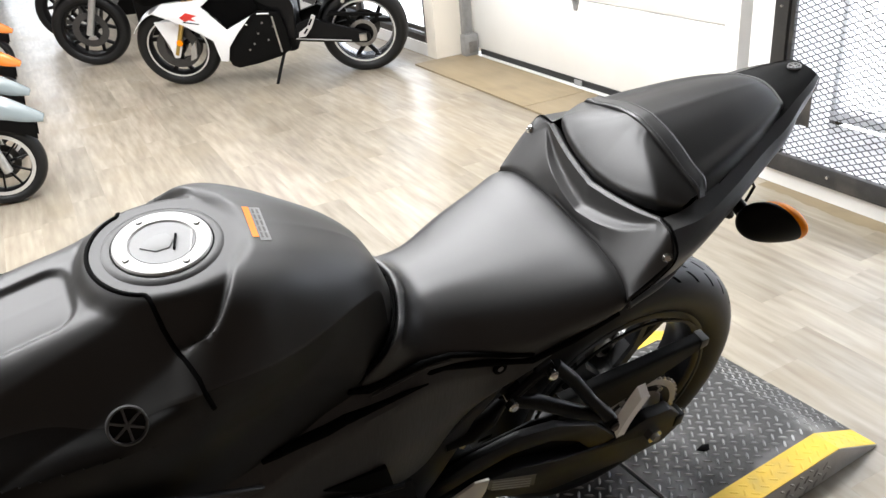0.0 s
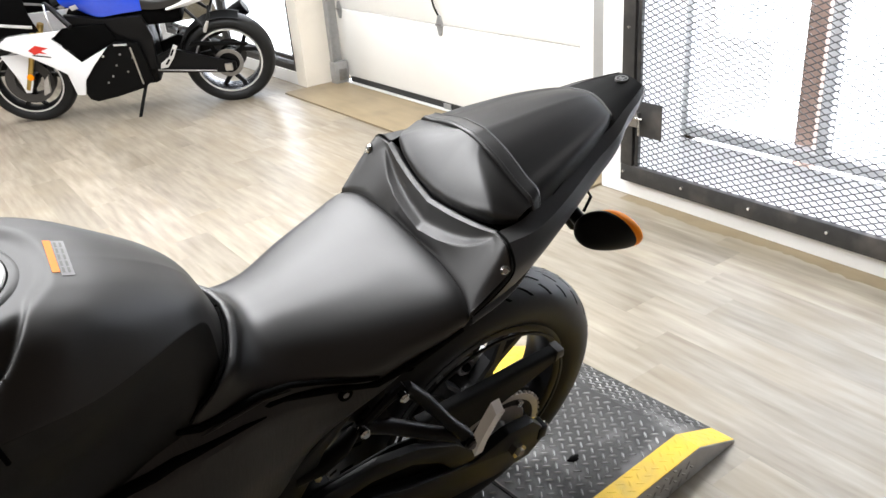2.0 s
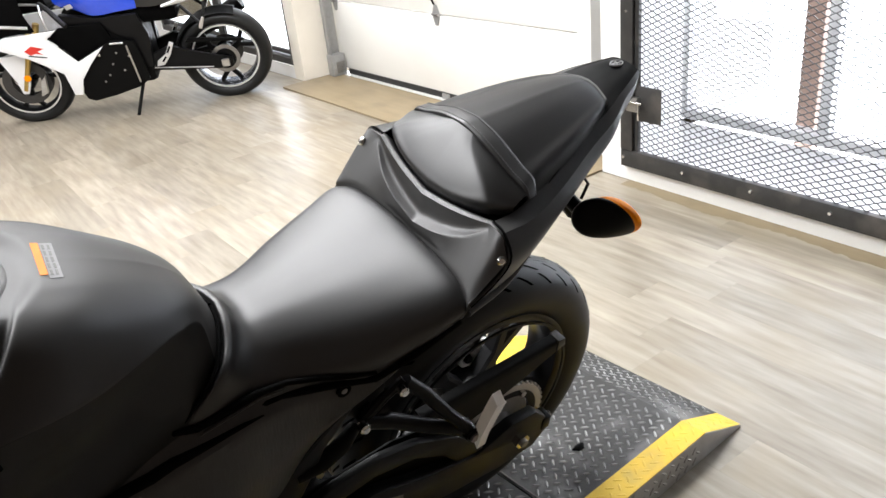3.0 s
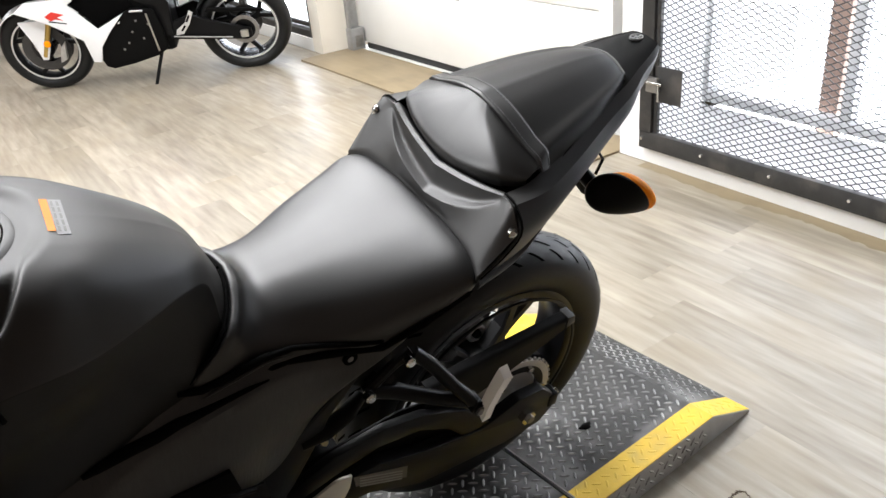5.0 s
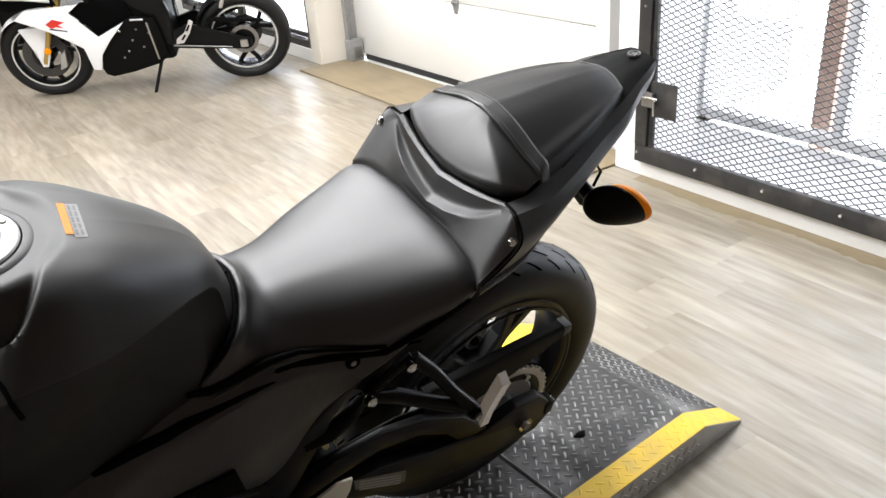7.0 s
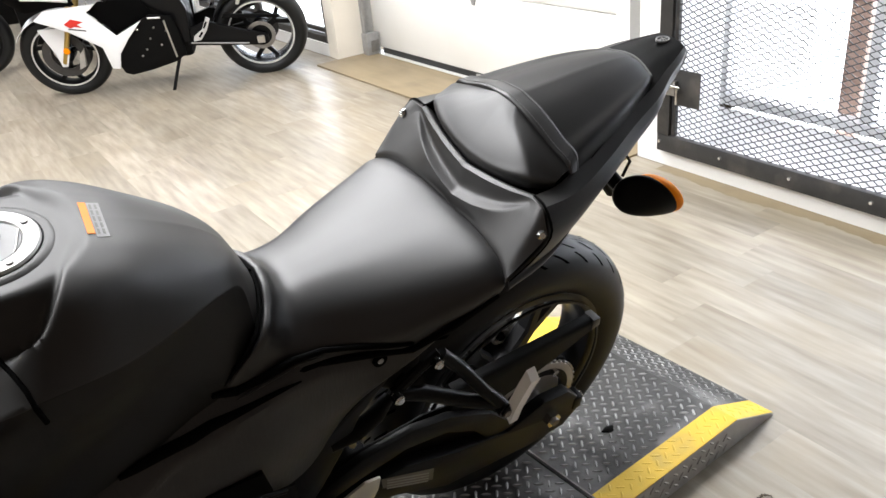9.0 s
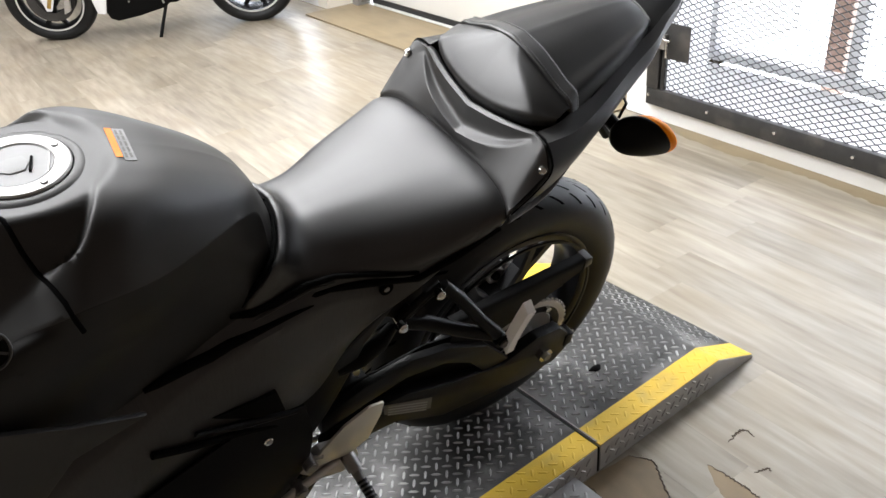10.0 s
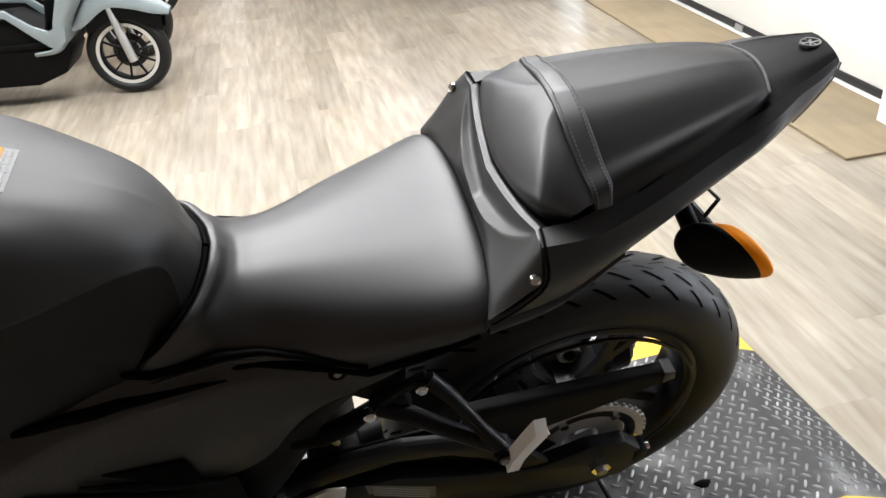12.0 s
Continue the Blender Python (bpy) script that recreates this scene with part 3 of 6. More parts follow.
# ---- garage door ----
door = thing("garage_door", pose(DX, 0, 0), "closed white sectional garage door with steel hinges", "garage door", kind="structure")
SEC = [0.045, 0.512, 0.98, 1.45, 1.92, 2.40]
for a, b in zip(SEC, SEC[1:]):
    part("panel", box(0.0, 0.045, 1.50, 4.23, a + 0.003, b - 0.003, 0.006), M_DOORP, door)
part("bottom_seal", box(-0.006, 0.040, 1.50, 4.12, 0.012, 0.047, 0.004), M_SEAL, door, "black rubber bottom seal")


def hinge(y, z):
    h = slab([(-0.012, -0.062), (0.012, -0.062), (0.03, -0.01), (0.03, 0.012), (0.012, 0.055), (-0.012, 0.055), (-0.03, 0.012), (-0.03, -0.01)], -0.008, 0.0, 0.001, 1)
    p = part("hinge", moved(h, pose(0, y, z, 0, 0, -90)), M_TRACK, door, "galvanised steel door hinge")
    part("hinge_pin", rod((-0.012, y - 0.028, z), (-0.012, y + 0.028, z), 0.007), M_STEEL, p)


for zz in SEC[1:-1]:
    for yy in (1.74, 2.99, 4.17):
        hinge(yy, zz)
part("pull_cord", pipe([(-0.012, 2.99, 0.57), (-0.03, 3.0, 0.62), (-0.028, 3.03, 0.70), (-0.02, 3.01, 0.80)], 0.006, 8), M_DARK, door, "black pull handle")
part("corner_bracket", box(-0.014, 0.0, 2.93, 3.0, 0.012, 0.045, 0.002), M_TRACK, door)
for side, y in ((1, 4.175), (-1, 1.515)):
    part("track", box(-0.115, -0.095, y - 0.02, y + 0.02, 0.10, 2.4, 0.003), M_TRACK, door, "galvanised vertical door track")
    part("track_web", box(-0.095, -0.02, y + side * 0.016, y + side * 0.020, 0.10, 2.4), M_TRACK, door)
    part("track_foot", box(-0.12, -0.015, y - 0.045, y + 0.03, 0.0, 0.16, 0.004), M_TRACK, door, "galvanised track foot plate")
    part("roller_bracket", box(-0.09, -0.03, y - 0.05, y + 0.015, 0.03, 0.11, 0.004), M_STEEL, door)
thr = new("threshold", mesh_from(box(DX - 0.035, DX + 0.05, 1.44, 4.20, 0.0, 0.012, 0.003), "threshold", M_TRIM))
tagged(thr, "bright strip along the foot of the garage door", "threshold", kind="structure")
# bare plywood sheets in front of the door
for k, (a, b) in enumerate(((1.442, 2.84), (2.845, 4.235))):
    ply = new("plywood_sheet", mesh_from(box(1.55, DX - 0.04, a, b, 0.0, 0.012, 0.003), "plywood_sheet", M_PLY))
    tagged(ply, "worn bare plywood sheet in front of the garage door", "plywood", "plywood at the door")

# housings and glowing diffusers of the added, unseen ceiling panels
for lx, ly, watts in ADDED_PANELS:
    fx = thing("added_ceiling_light", pose(lx, ly, 0), "unseen white light panel added on the ceiling", "ceiling light", "ceiling light panels")
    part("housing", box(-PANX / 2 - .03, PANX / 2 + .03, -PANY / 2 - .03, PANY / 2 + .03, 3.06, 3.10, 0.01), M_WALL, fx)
    part("diffuser", box(-PANX / 2, PANX / 2, -PANY / 2, PANY / 2, 3.035, 3.058, 0.008), M_ADDED_PANEL, fx)

# ---- the display platform ----
PH = 0.075
plat = thing("display_platform", pose(0.108, -0.022, 0, 0, 0, 3.2), "low black tread-plate platform with worn yellow edges", "platform")
PW = 0.63   # width across


def treads(x0, x1, y0, y1, z, pitch=0.0225, slope=0.0, height=0.0024):
    """Raised bars of tread plate in a basket weave that lies across the plate's axes, as one mesh."""
    bm = bmesh.new()
    turn = radians(45 + 5)
    c, s_ = math.cos(turn), math.sin(turn)
    n = int((x1 - x0 + y1 - y0) / pitch) + 2
    L, Wd = 0.0118, 0.0034
    base = [(L, 0), (L * 0.55, Wd * .85), (-L * 0.55, Wd * .85), (-L, 0), (-L * 0.55, -Wd * .85), (L * 0.55, -Wd * .85)]
    for i in range(-n, n):
        for j in range(-n, n):
            cx, cy = x0 + (i * c - j * s_) * pitch, y0 + (i * s_ + j * c) * pitch
            if not (x0 + L * .75 < cx < x1 - L * .75 and y0 + L * .75 < cy < y1 - L * .75):
                continue
            ux, uy = (c, s_) if (i + j) % 2 else (-s_, c)
            lo = [bm.verts.new((cx + p * ux - q * uy, cy + p * uy + q * ux, z + (cx + p * ux - q * uy - x0) * slope)) for p, q in base]
            hi = [bm.verts.new((cx + 0.66 * p * ux - 0.45 * q * uy, cy + 0.66 * p * uy + 0.45 * q * ux, z + height + (cx + 0.66 * p * ux - 0.45 * q * uy - x0) * slope)) for p, q in base]
            for k in range(6):
                bm.faces.new((lo[k], lo[(k + 1) % 6], hi[(k + 1) % 6], hi[k]))
            bm.faces.new(hi)
    return bm


YB = 0.066  # yellow band
RX0, RX1 = 0.423, 0.577
L0 = -2.25
GAPX = 0.004


def deck_piece(name, x0, x1, ramp):
    pts = [(x0, 0.0), (x1, 0.0), (x1, PH - 0.002), (x0, PH - 0.002)]
    if ramp:
        pts = [(x0, 0.0), (RX1, 0.0), (RX1, 0.006), (RX0, PH - 0.002), (x0, PH - 0.002)]
    d = part(name, slab(pts, 0.0, PW, 0.0015, 1), M_GALV, plat, "galvanised tread-plate side faces")
    for nm, a, b, mat in (("plate", YB, PW - YB, M_PLATE), ("yellow_band", 0.001, YB, M_YELLOW), ("yellow_band", PW - YB, PW - 0.001, M_YELLOW)):
        xe = RX0 if ramp else x1
        part(nm, box(x0 + 0.001, xe, a, b, PH - 0.004, PH, 0.0), mat, d, smooth=False)
        t = part("tread", treads(x0 + 0.004, xe, a + 0.002, b, PH, height=0.0024 if mat is M_PLATE else 0.0010), M_TREAD if mat is M_PLATE else M_YELLOW, d)
        tagged(t, kind="stuff")
        if ramp:
            s = (0.006 - PH + 0.002) / (RX1 - RX0)
            bm = bmesh.new()
            q = [bm.verts.new(v) for v in ((RX0, a, PH), (RX1, a, PH + s * (RX1 - RX0)), (RX1, b, PH + s * (RX1 - RX0)), (RX0, b, PH))]
            bm.faces.new(q)
            part("ramp_plate" if mat is M_PLATE else "yellow_band", bm, mat, d, smooth=False)
            t = part("tread", treads(RX0, RX1, a + 0.002, b, PH, slope=s, height=0.0024 if mat is M_PLATE else 0.0010), M_TREAD if mat is M_PLATE else M_YELLOW, d)
            tagged(t, kind="stuff")
    return d


d1 = deck_piece("ramp_deck", GAPX, RX1, True)
d2 = deck_piece("main_deck", L0, -GAPX, False)
part("joint_strip", box(-GAPX, GAPX, 0.002, PW - 0.002, 0.0, PH - 0.006), M_GAP, plat, smooth=False)
part("joint_lip", box(0.004, 0.008, YB * 0.2, PW - 0.01, PH - 0.001, PH + 0.0015), M_STEEL, plat, smooth=False)
# side faces' tread
for x0, x1, d in ((GAPX + 0.01, RX0 - 0.01, d1), (L0, -GAPX - 0.01, d2)):
    b = treads(x0, x1, 0.002, PH - 0.002, 0.0)
    tagged(part("tread", moved(b, pose(0, -0.0005, 0, 90, 0, 0)), M_GALV, d), kind="stuff")
# scrap of rubber lying on the plate
scrap = new("rubber_scrap", mesh_from(skin([[(0.285 + a * math.cos(k) * (1 + .3 * math.sin(3 * k)), 0.167 + a * .6 * math.sin(k), h) for k in [2 * math.pi * i / 12 for i in range(12)]] for a, h in ((.016, .0755), (.015, .0785), (.008, .0815), (.001, .082))], 0, 0, 0, False, True), "rubber_scrap", M_GAP))
tagged(scrap, "small black scrap of rubber on the tread plate", "rubber scrap")
# rounded side-stand wing
wing_out = [(-1.25, 0.0), (-0.075, 0.0)] + [(-0.075 - 0.10 * (1 - math.cos(a)) * 0.25 - 0.0, -0.02 - 0.28 * math.sin(a) * 0.9) for a in np.linspace(0, math.pi / 2, 8)] + [(-0.20, -0.30), (-1.25, -0.30)]
bm = bmesh.new()
f = bm.faces.new([bm.verts.new((x, y - 0.002, 0.0)) for x, y in wing_out])
ext = bmesh.ops.extrude_face_region(bm, geom=[f])
for v in [e for e in ext["geom"] if isinstance(e, bmesh.types.BMVert)]:
    v.co.z = 0.038
wing = part("side_wing", bm, M_GALV, plat, "galvanised tread-plate side wing with a rounded corner", smooth=False)
tagged(part("tread", treads(-1.24, -0.085, -0.295, -0.004, 0.038), M_GALV, wing), kind="stuff")

from mathutils.bvhtree import BVHTree

# ---- the black sport motorcycle, leaning on its side stand ----
LEAN_DEG, BIKE_Y = 16.29, 0.2366
bike = thing("motorcycle", pose(0, BIKE_Y, PH, LEAN_DEG, 0, 0), "matte black sport motorcycle leaning on its stand on the platform", "motorcycle")

# rider's seat
SEAT = [
    [(-.494, 0, .822), (-.499, .030, .820), (-.510, .058, .814), (-.527, .086, .810), (-.546, .101, .800), (-.584, .106, .768)],
    [(-.490, 0, .828), (-.495, .031, .826), (-.506, .060, .820), (-.522, .089, .815), (-.542, .105, .803), (-.580, .110, .766)],
    [(-.483, 0, .826), (-.487, .031, .824), (-.498, .060, .818), (-.515, .090, .811), (-.536, .106, .798), (-.574, .112, .761)],
    [(-.473, 0, .811), (-.477, .032, .810), (-.488, .059, .805), (-.505, .088, .797), (-.527, .106, .785), (-.564, .113, .754)],
    [(-.457, 0, .803), (-.459, .033, .802), (-.465, .062, .794), (-.476, .087, .779), (-.490, .103, .764), (-.525, .111, .742)],
    [(-.42, 0, .806), (-.42, .040, .804), (-.42, .078, .792), (-.42, .102, .770), (-.422, .114, .755), (-.426, .118, .738)],
    [(-.35, 0, .814), (-.35, .055, .812), (-.35, .103, .801), (-.35, .130, .779), (-.352, .140, .760), (-.355, .141, .736)],
    [(-.28, 0, .820), (-.28, .065, .819), (-.28, .120, .812), (-.278, .147, .796), (-.275, .156, .776), (-.272, .151, .752)],
    [(-.232, 0, .824), (-.232, .068, .8245), (-.235, .127, .821), (-.236, .154, .809), (-.234, .163, .794), (-.228, .157, .778)],
    [(-.201, 0, .823), (-.203, .068, .8235), (-.209, .122, .821), (-.215, .151, .811), (-.218, .162, .799), (-.220, .158, .782)],
    [(-.194, 0, .815), (-.196, .068, .816), (-.203, .121, .814), (-.210, .149, .805), (-.214, .160, .796), (-.216, .156, .780)],
]
part("seat_gap", pipe([(x, -y, z) for x, y, z in [(-.586, .108, .757), (-.560, .110, .746), (-.528, .109, .741), (-.464, .109, .741), (-.386, .130, .734), (-.345, .143, .730), (-.291, .153, .752), (-.222, .157, .780)]], .0055, 8), M_GAP, bike)
for s in (-1, 1):
    part("seat_gap", pipe([(x - .003, s * (y + .002), z + .002) for x, y, z in SEAT[0]], .0028, 8), M_GAP, bike)
part("seat", skin(SEAT, 54, 30, 0.004, True), M_VINYL, bike, "smooth black vinyl rider's seat")

# cowl between the seats, with its scooped front and two bolts
COWL = [
    [(-.197, 0, .806), (-.198, .050, .808), (-.203, .095, .810), (-.208, .128, .808), (-.213, .150, .803), (-.217, .162, .798)],
    [(-.191, 0, .817), (-.192, .050, .822), (-.198, .095, .827), (-.205, .128, .826), (-.212, .150, .819), (-.217, .1635, .811)],
    [(-.190, 0, .831), (-.190, .050, .844), (-.181, .092, .861), (-.166, .127, .888), (-.188, .153, .859), (-.196, .168, .834)],
    [(-.176, 0, .843), (-.174, .050, .854), (-.169, .092, .870), (-.163, .127, .892), (-.174, .154, .882), (-.179, .171, .853)],
    [(-.176, 0, .874), (-.172, .050, .880), (-.167, .092, .888), (-.161, .127, .897), (-.164, .153, .896), (-.165, .172, .867)],
    [(-.168, 0, .878), (-.164, .050, .884), (-.159, .092, .891), (-.153, .126, .898), (-.156, .150, .893), (-.158, .168, .866)],
    [(-.158, 0, .868), (-.154, .050, .872), (-.149, .092, .880), (-.143, .122, .888), (-.148, .144, .884), (-.152, .160, .862)],
]
cowl_bm = skin(COWL, 56, 40, 0.0, True, ucut=(1, 2, 4), vcut=(3,))
COWL_TREE = BVHTree.FromBMesh(cowl_bm)
bmesh.ops.recalc_face_normals(cowl_bm, faces=cowl_bm.faces)
bmesh.ops.solidify(cowl_bm, geom=cowl_bm.faces[:], thickness=0.003)
part("seat_cowl", cowl_bm, M_COWL, bike, "satin black plastic cowl with a scooped front", angle=50)
for s in (-1, 1):
    at, nrm, _, _ = COWL_TREE.find_nearest(Vector((-.169, s * .163, .866) if s < 0 else (-.173, .152, .876)))
    nrm = nrm if nrm.x < 0 else -nrm
    part("cowl_bolt", moved(disc(0.0066, -0.001, 0.0045, 18, 0.0028), Matrix.Translation(at) @ nrm.to_track_quat("Y", "Z").to_matrix().to_4x4()), M_CHROME, bike, "bright steel button bolt")

# tail fairing, one sheet round both sides and over the back
def tail_end(p):
    """Draws the rear end of the tail in and lifts it a little."""
    x, y, z = p
    return p if x < .1 else (.1 + (x - .1) * .76, y * 1.08, z + .016 * (x - .1) / .14)


TAIL = [
    [(-.159, .128, .899), (-.162, .153, .898), (-.163, .1735, .869), (-.184, .172, .837), (-.214, .164, .804), (-.200, .124, .778)],
    [(-.110, .128, .906), (-.100, .148, .897), (-.106, .162, .864), (-.122, .154, .824), (-.130, .144, .803), (-.126, .110, .797)],
    [(-.040, .103, .920), (-.030, .127, .909), (-.035, .139, .881), (-.045, .126, .846), (-.048, .116, .830), (-.046, .09, .826)],
    [(.040, .079, .937), (.048, .098, .927), (.045, .108, .902), (.035, .098, .872), (.032, .090, .858), (.032, .07, .855)],
    [(.110, .058, .948), (.116, .072, .942), (.110, .080, .922), (.096, .074, .890), (.090, .068, .872), (.090, .05, .870)],
    [(.165, .045, .956), (.170, .054, .952), (.160, .059, .930), (.140, .056, .896), (.132, .053, .878), (.130, .04, .876)],
    [(.212, .034, .960), (.217, .040, .955), (.206, .044, .935), (.182, .042, .900), (.170, .040, .880), (.168, .03, .878)],
    [(.246, .024, .962), (.248, .027, .958), (.242, .030, .940), (.218, .030, .905), (.204, .029, .888), (.200, .02, .886)],
]
for s in (-1, 1):
    part("tail_panel", skin([[(x, s * y, z) for x, y, z in map(tail_end, r)] for r in TAIL], 40, 18, 0.003, vcut=(1, 4)), M_PLASTIC, bike, "satin black tapering tail panel")
DECK = [
    [(-.140, 0, .880), (-.136, .08, .882), (-.130, .140, .878)],
    [(-.040, 0, .926), (-.040, .06, .922), (-.040, .113, .917)],
    [(.040, 0, .942), (.040, .045, .939), (.040, .083, .934)],
    [(.120, 0, .955), (.120, .03, .953), (.120, .056, .948)],
    [(.150, 0, .959), (.150, .025, .958), (.150, .049, .954)],
    [(.200, 0, .963), (.200, .022, .962), (.200, .037, .958)],
    [(.249, 0, .964), (.248, .014, .9635), (.247, .025, .961)],
]
part("tail_top", skin([[tail_end(p) for p in r] for r in DECK], 30, 14, 0.003, True), M_DARK, bike, "black tail deck behind the pillion seat")
END = [[(.246, s * .024, .959) for s in (0, 1)], [(.236, s * .027, .936) for s in (0, 1)], [(.203, s * .027, .889) for s in (0, 1)], [(.130, s * .045, .876) for s in (0, 1)], [(-.05, s * .09, .824) for s in (0, 1)], [(-.20, s * .12, .772) for s in (0, 1)]]
part("under_tail", skin([[tail_end(p) for p in r] for r in END], 16, 4, 0.003, True), M_DARK, bike, "rough black undertail")
for s in (-1, 1):
    # pale line drawn in place of the highlight on the tail's rear edge
    part("tail_edge_glint", pipe([(x + .001, s * (y + .001), z) for x, y, z in smooth_line([tail_end(p) for p in TAIL[7][1:5]], 12)], .0011, 6), M_STICK_S, bike, "thin pale line for the edge highlight")
    part("panel_flange", skin([[(x, s * (y + .001), z), (x - .001, s * (y + .006), z - .006), (x - .002, s * (y + .002), z - .015)] for x, y, z in [r[4] for r in TAIL[:3]]], 20, 6, .002), M_PLASTIC, bike)
    part("panel_gap", pipe([(x + .003, s * (y - .0005), z) for x, y, z in smooth_line(TAIL[0][:5], 16)], .0018, 6), M_GAP, bike)
# tail emblem: a plain oval ring with three spokes
emb = part("tail_emblem", moved(ring_of(0.0068, 0.0085, -0.0015, 0.0015, 28), pose(.196, .006, .9795, 90, 0, 0) @ Matrix.Diagonal((1.5, 1, 1, 1))), M_BADGE, bike, "small chrome oval emblem")
part("emblem_bar", moved(box(-.012, .012, -.001, .001, -.001, .001), pose(.196, .006, .9795)), M_BADGE, emb)
part("emblem_bar", moved(box(-.008, .008, -.001, .001, -.001, .001), pose(.196, .006, .9795, 0, 0, 60)), M_BADGE, emb)
part("emblem_bar", moved(box(-.008, .008, -.001, .001, -.001, .001), pose(.196, .006, .9795, 0, 0, -60)), M_BADGE, emb)

# pillion seat with its strap
# front facets: a light panel that narrows upwards between two side facets
PILF = [
    [(-.163, 0, .874), (-.160, .040, .879), (-.156, .078, .887), (-.150, .106, .895), (-.145, .114, .898), (-.138, .122, .900), (-.124, .129, .903)],
    [(-.170, 0, .893), (-.168, .040, .896), (-.163, .078, .904), (-.155, .104, .912), (-.149, .114, .913), (-.139, .123, .912), (-.124, .130, .911)],
    [(-.164, 0, .906), (-.163, .036, .908), (-.158, .068, .915), (-.150, .094, .923), (-.143, .106, .922), (-.134, .117, .918), (-.119, .130, .914)],
    [(-.147, 0, .929), (-.147, .030, .930), (-.145, .054, .933), (-.140, .074, .937), (-.132, .090, .934), (-.124, .106, .928), (-.113, .129, .918)],
    [(-.128, 0, .951), (-.128, .016, .9515), (-.127, .028, .952), (-.125, .042, .952), (-.119, .066, .947), (-.114, .090, .938), (-.107, .1285, .921)],
    [(-.112, 0, .965), (-.112, .008, .9647), (-.112, .016, .964), (-.111, .024, .963), (-.108, .050, .954), (-.105, .080, .943), (-.101, .128, .922)],
]
part("pillion_front", skin(PILF, 36, 48, 0.003, True), M_VINYL, bike, "smooth black vinyl front facet of the pillion seat", angle=70)


def pillion_row(x, w, z0, d, x1, drop):
    """A low roof-shaped section, half width w, that falls d to its shoulder and drop below it."""
    out = [(x + (x1 - x) * f ** 2, w * f, z0 - d * g) for f, g in ((0, 0), (.3, .16), (.52, .42), (.74, .76), (.93, 1.0))]
    return out + [(x1, w, z0 - d - drop)]


PIL = [pillion_row(*r) for r in ((-.113, .128, .966, .038, -.101, .014), (-.085, .122, .967, .035, -.080, .021), (-.03, .109, .970, .028, -.03, .024), (.04, .088, .974, .020, .038, .020), (.10, .065, .974, .013, .096, .012), (.130, .050, .969, .009, .122, .010))]
PIL.append([(x + .006, y * .97, z - .008) for x, y, z in PIL[-1]])
part("pillion_seat", skin(PIL, 40, 34, 0.003, True), M_VINYL2, bike, "grained black vinyl pillion seat")
PILA = np.array(PIL)


def over_pillion(x, lift):
    """The pillion seat's section at x on its middle line, lifted off its surface."""
    c0 = PILA[:, 0]
    out = []
    for j in range(PILA.shape[1]):
        c = PILA[:, j]
        y, z = np.interp(x, c0[:, 0], c[:, 1]), np.interp(x, c0[:, 0], c[:, 2])
        xx = np.interp(x, c0[:, 0], c[:, 0])
        f = j / (PILA.shape[1] - 1)
        out.append((xx, y + lift * f, z + lift * (1 - 0.6 * f)))
    return out


STRAP = [over_pillion(x, h) for x, h in ((-.1135, -.002), (-.1125, .003), (-.104, .004), (-.094, .004), (-.085, .003), (-.084, .000))]
part("pillion_strap", skin(STRAP, 20, 26, 0.0, True), M_VINYL, bike, "black vinyl strap across the pillion seat")
for dx in (-.108, -.089):
    line = [over_pillion(dx, .0042)]
    bm = bmesh.new()
    pts = smooth_line(line[0], 30)
    for s in (-1, 1):
        for a, b in zip(pts[::1], pts[1::1]):
            m_ = (a + b) / 2
            h = (b - a) * 0.32
            merge(bm, rod((m_[0] - h[0], s * (m_[1] - h[1]), m_[2] - h[2]), (m_[0] + h[0], s * (m_[1] + h[1]), m_[2] + h[2]), 0.0006, seg=5))
    part("stitching", bm, M_STITCH, bike, "pale stitching along the strap")
# piping at the back of the pillion seat
pp = [(x, y, z + .001) for x, y, z in smooth_line(PIL[5], 14)]
part("piping", pipe([(x, -y, z) for x, y, z in pp[::-1]] + pp[1:], 0.0018, 6), M_STITCH, bike)

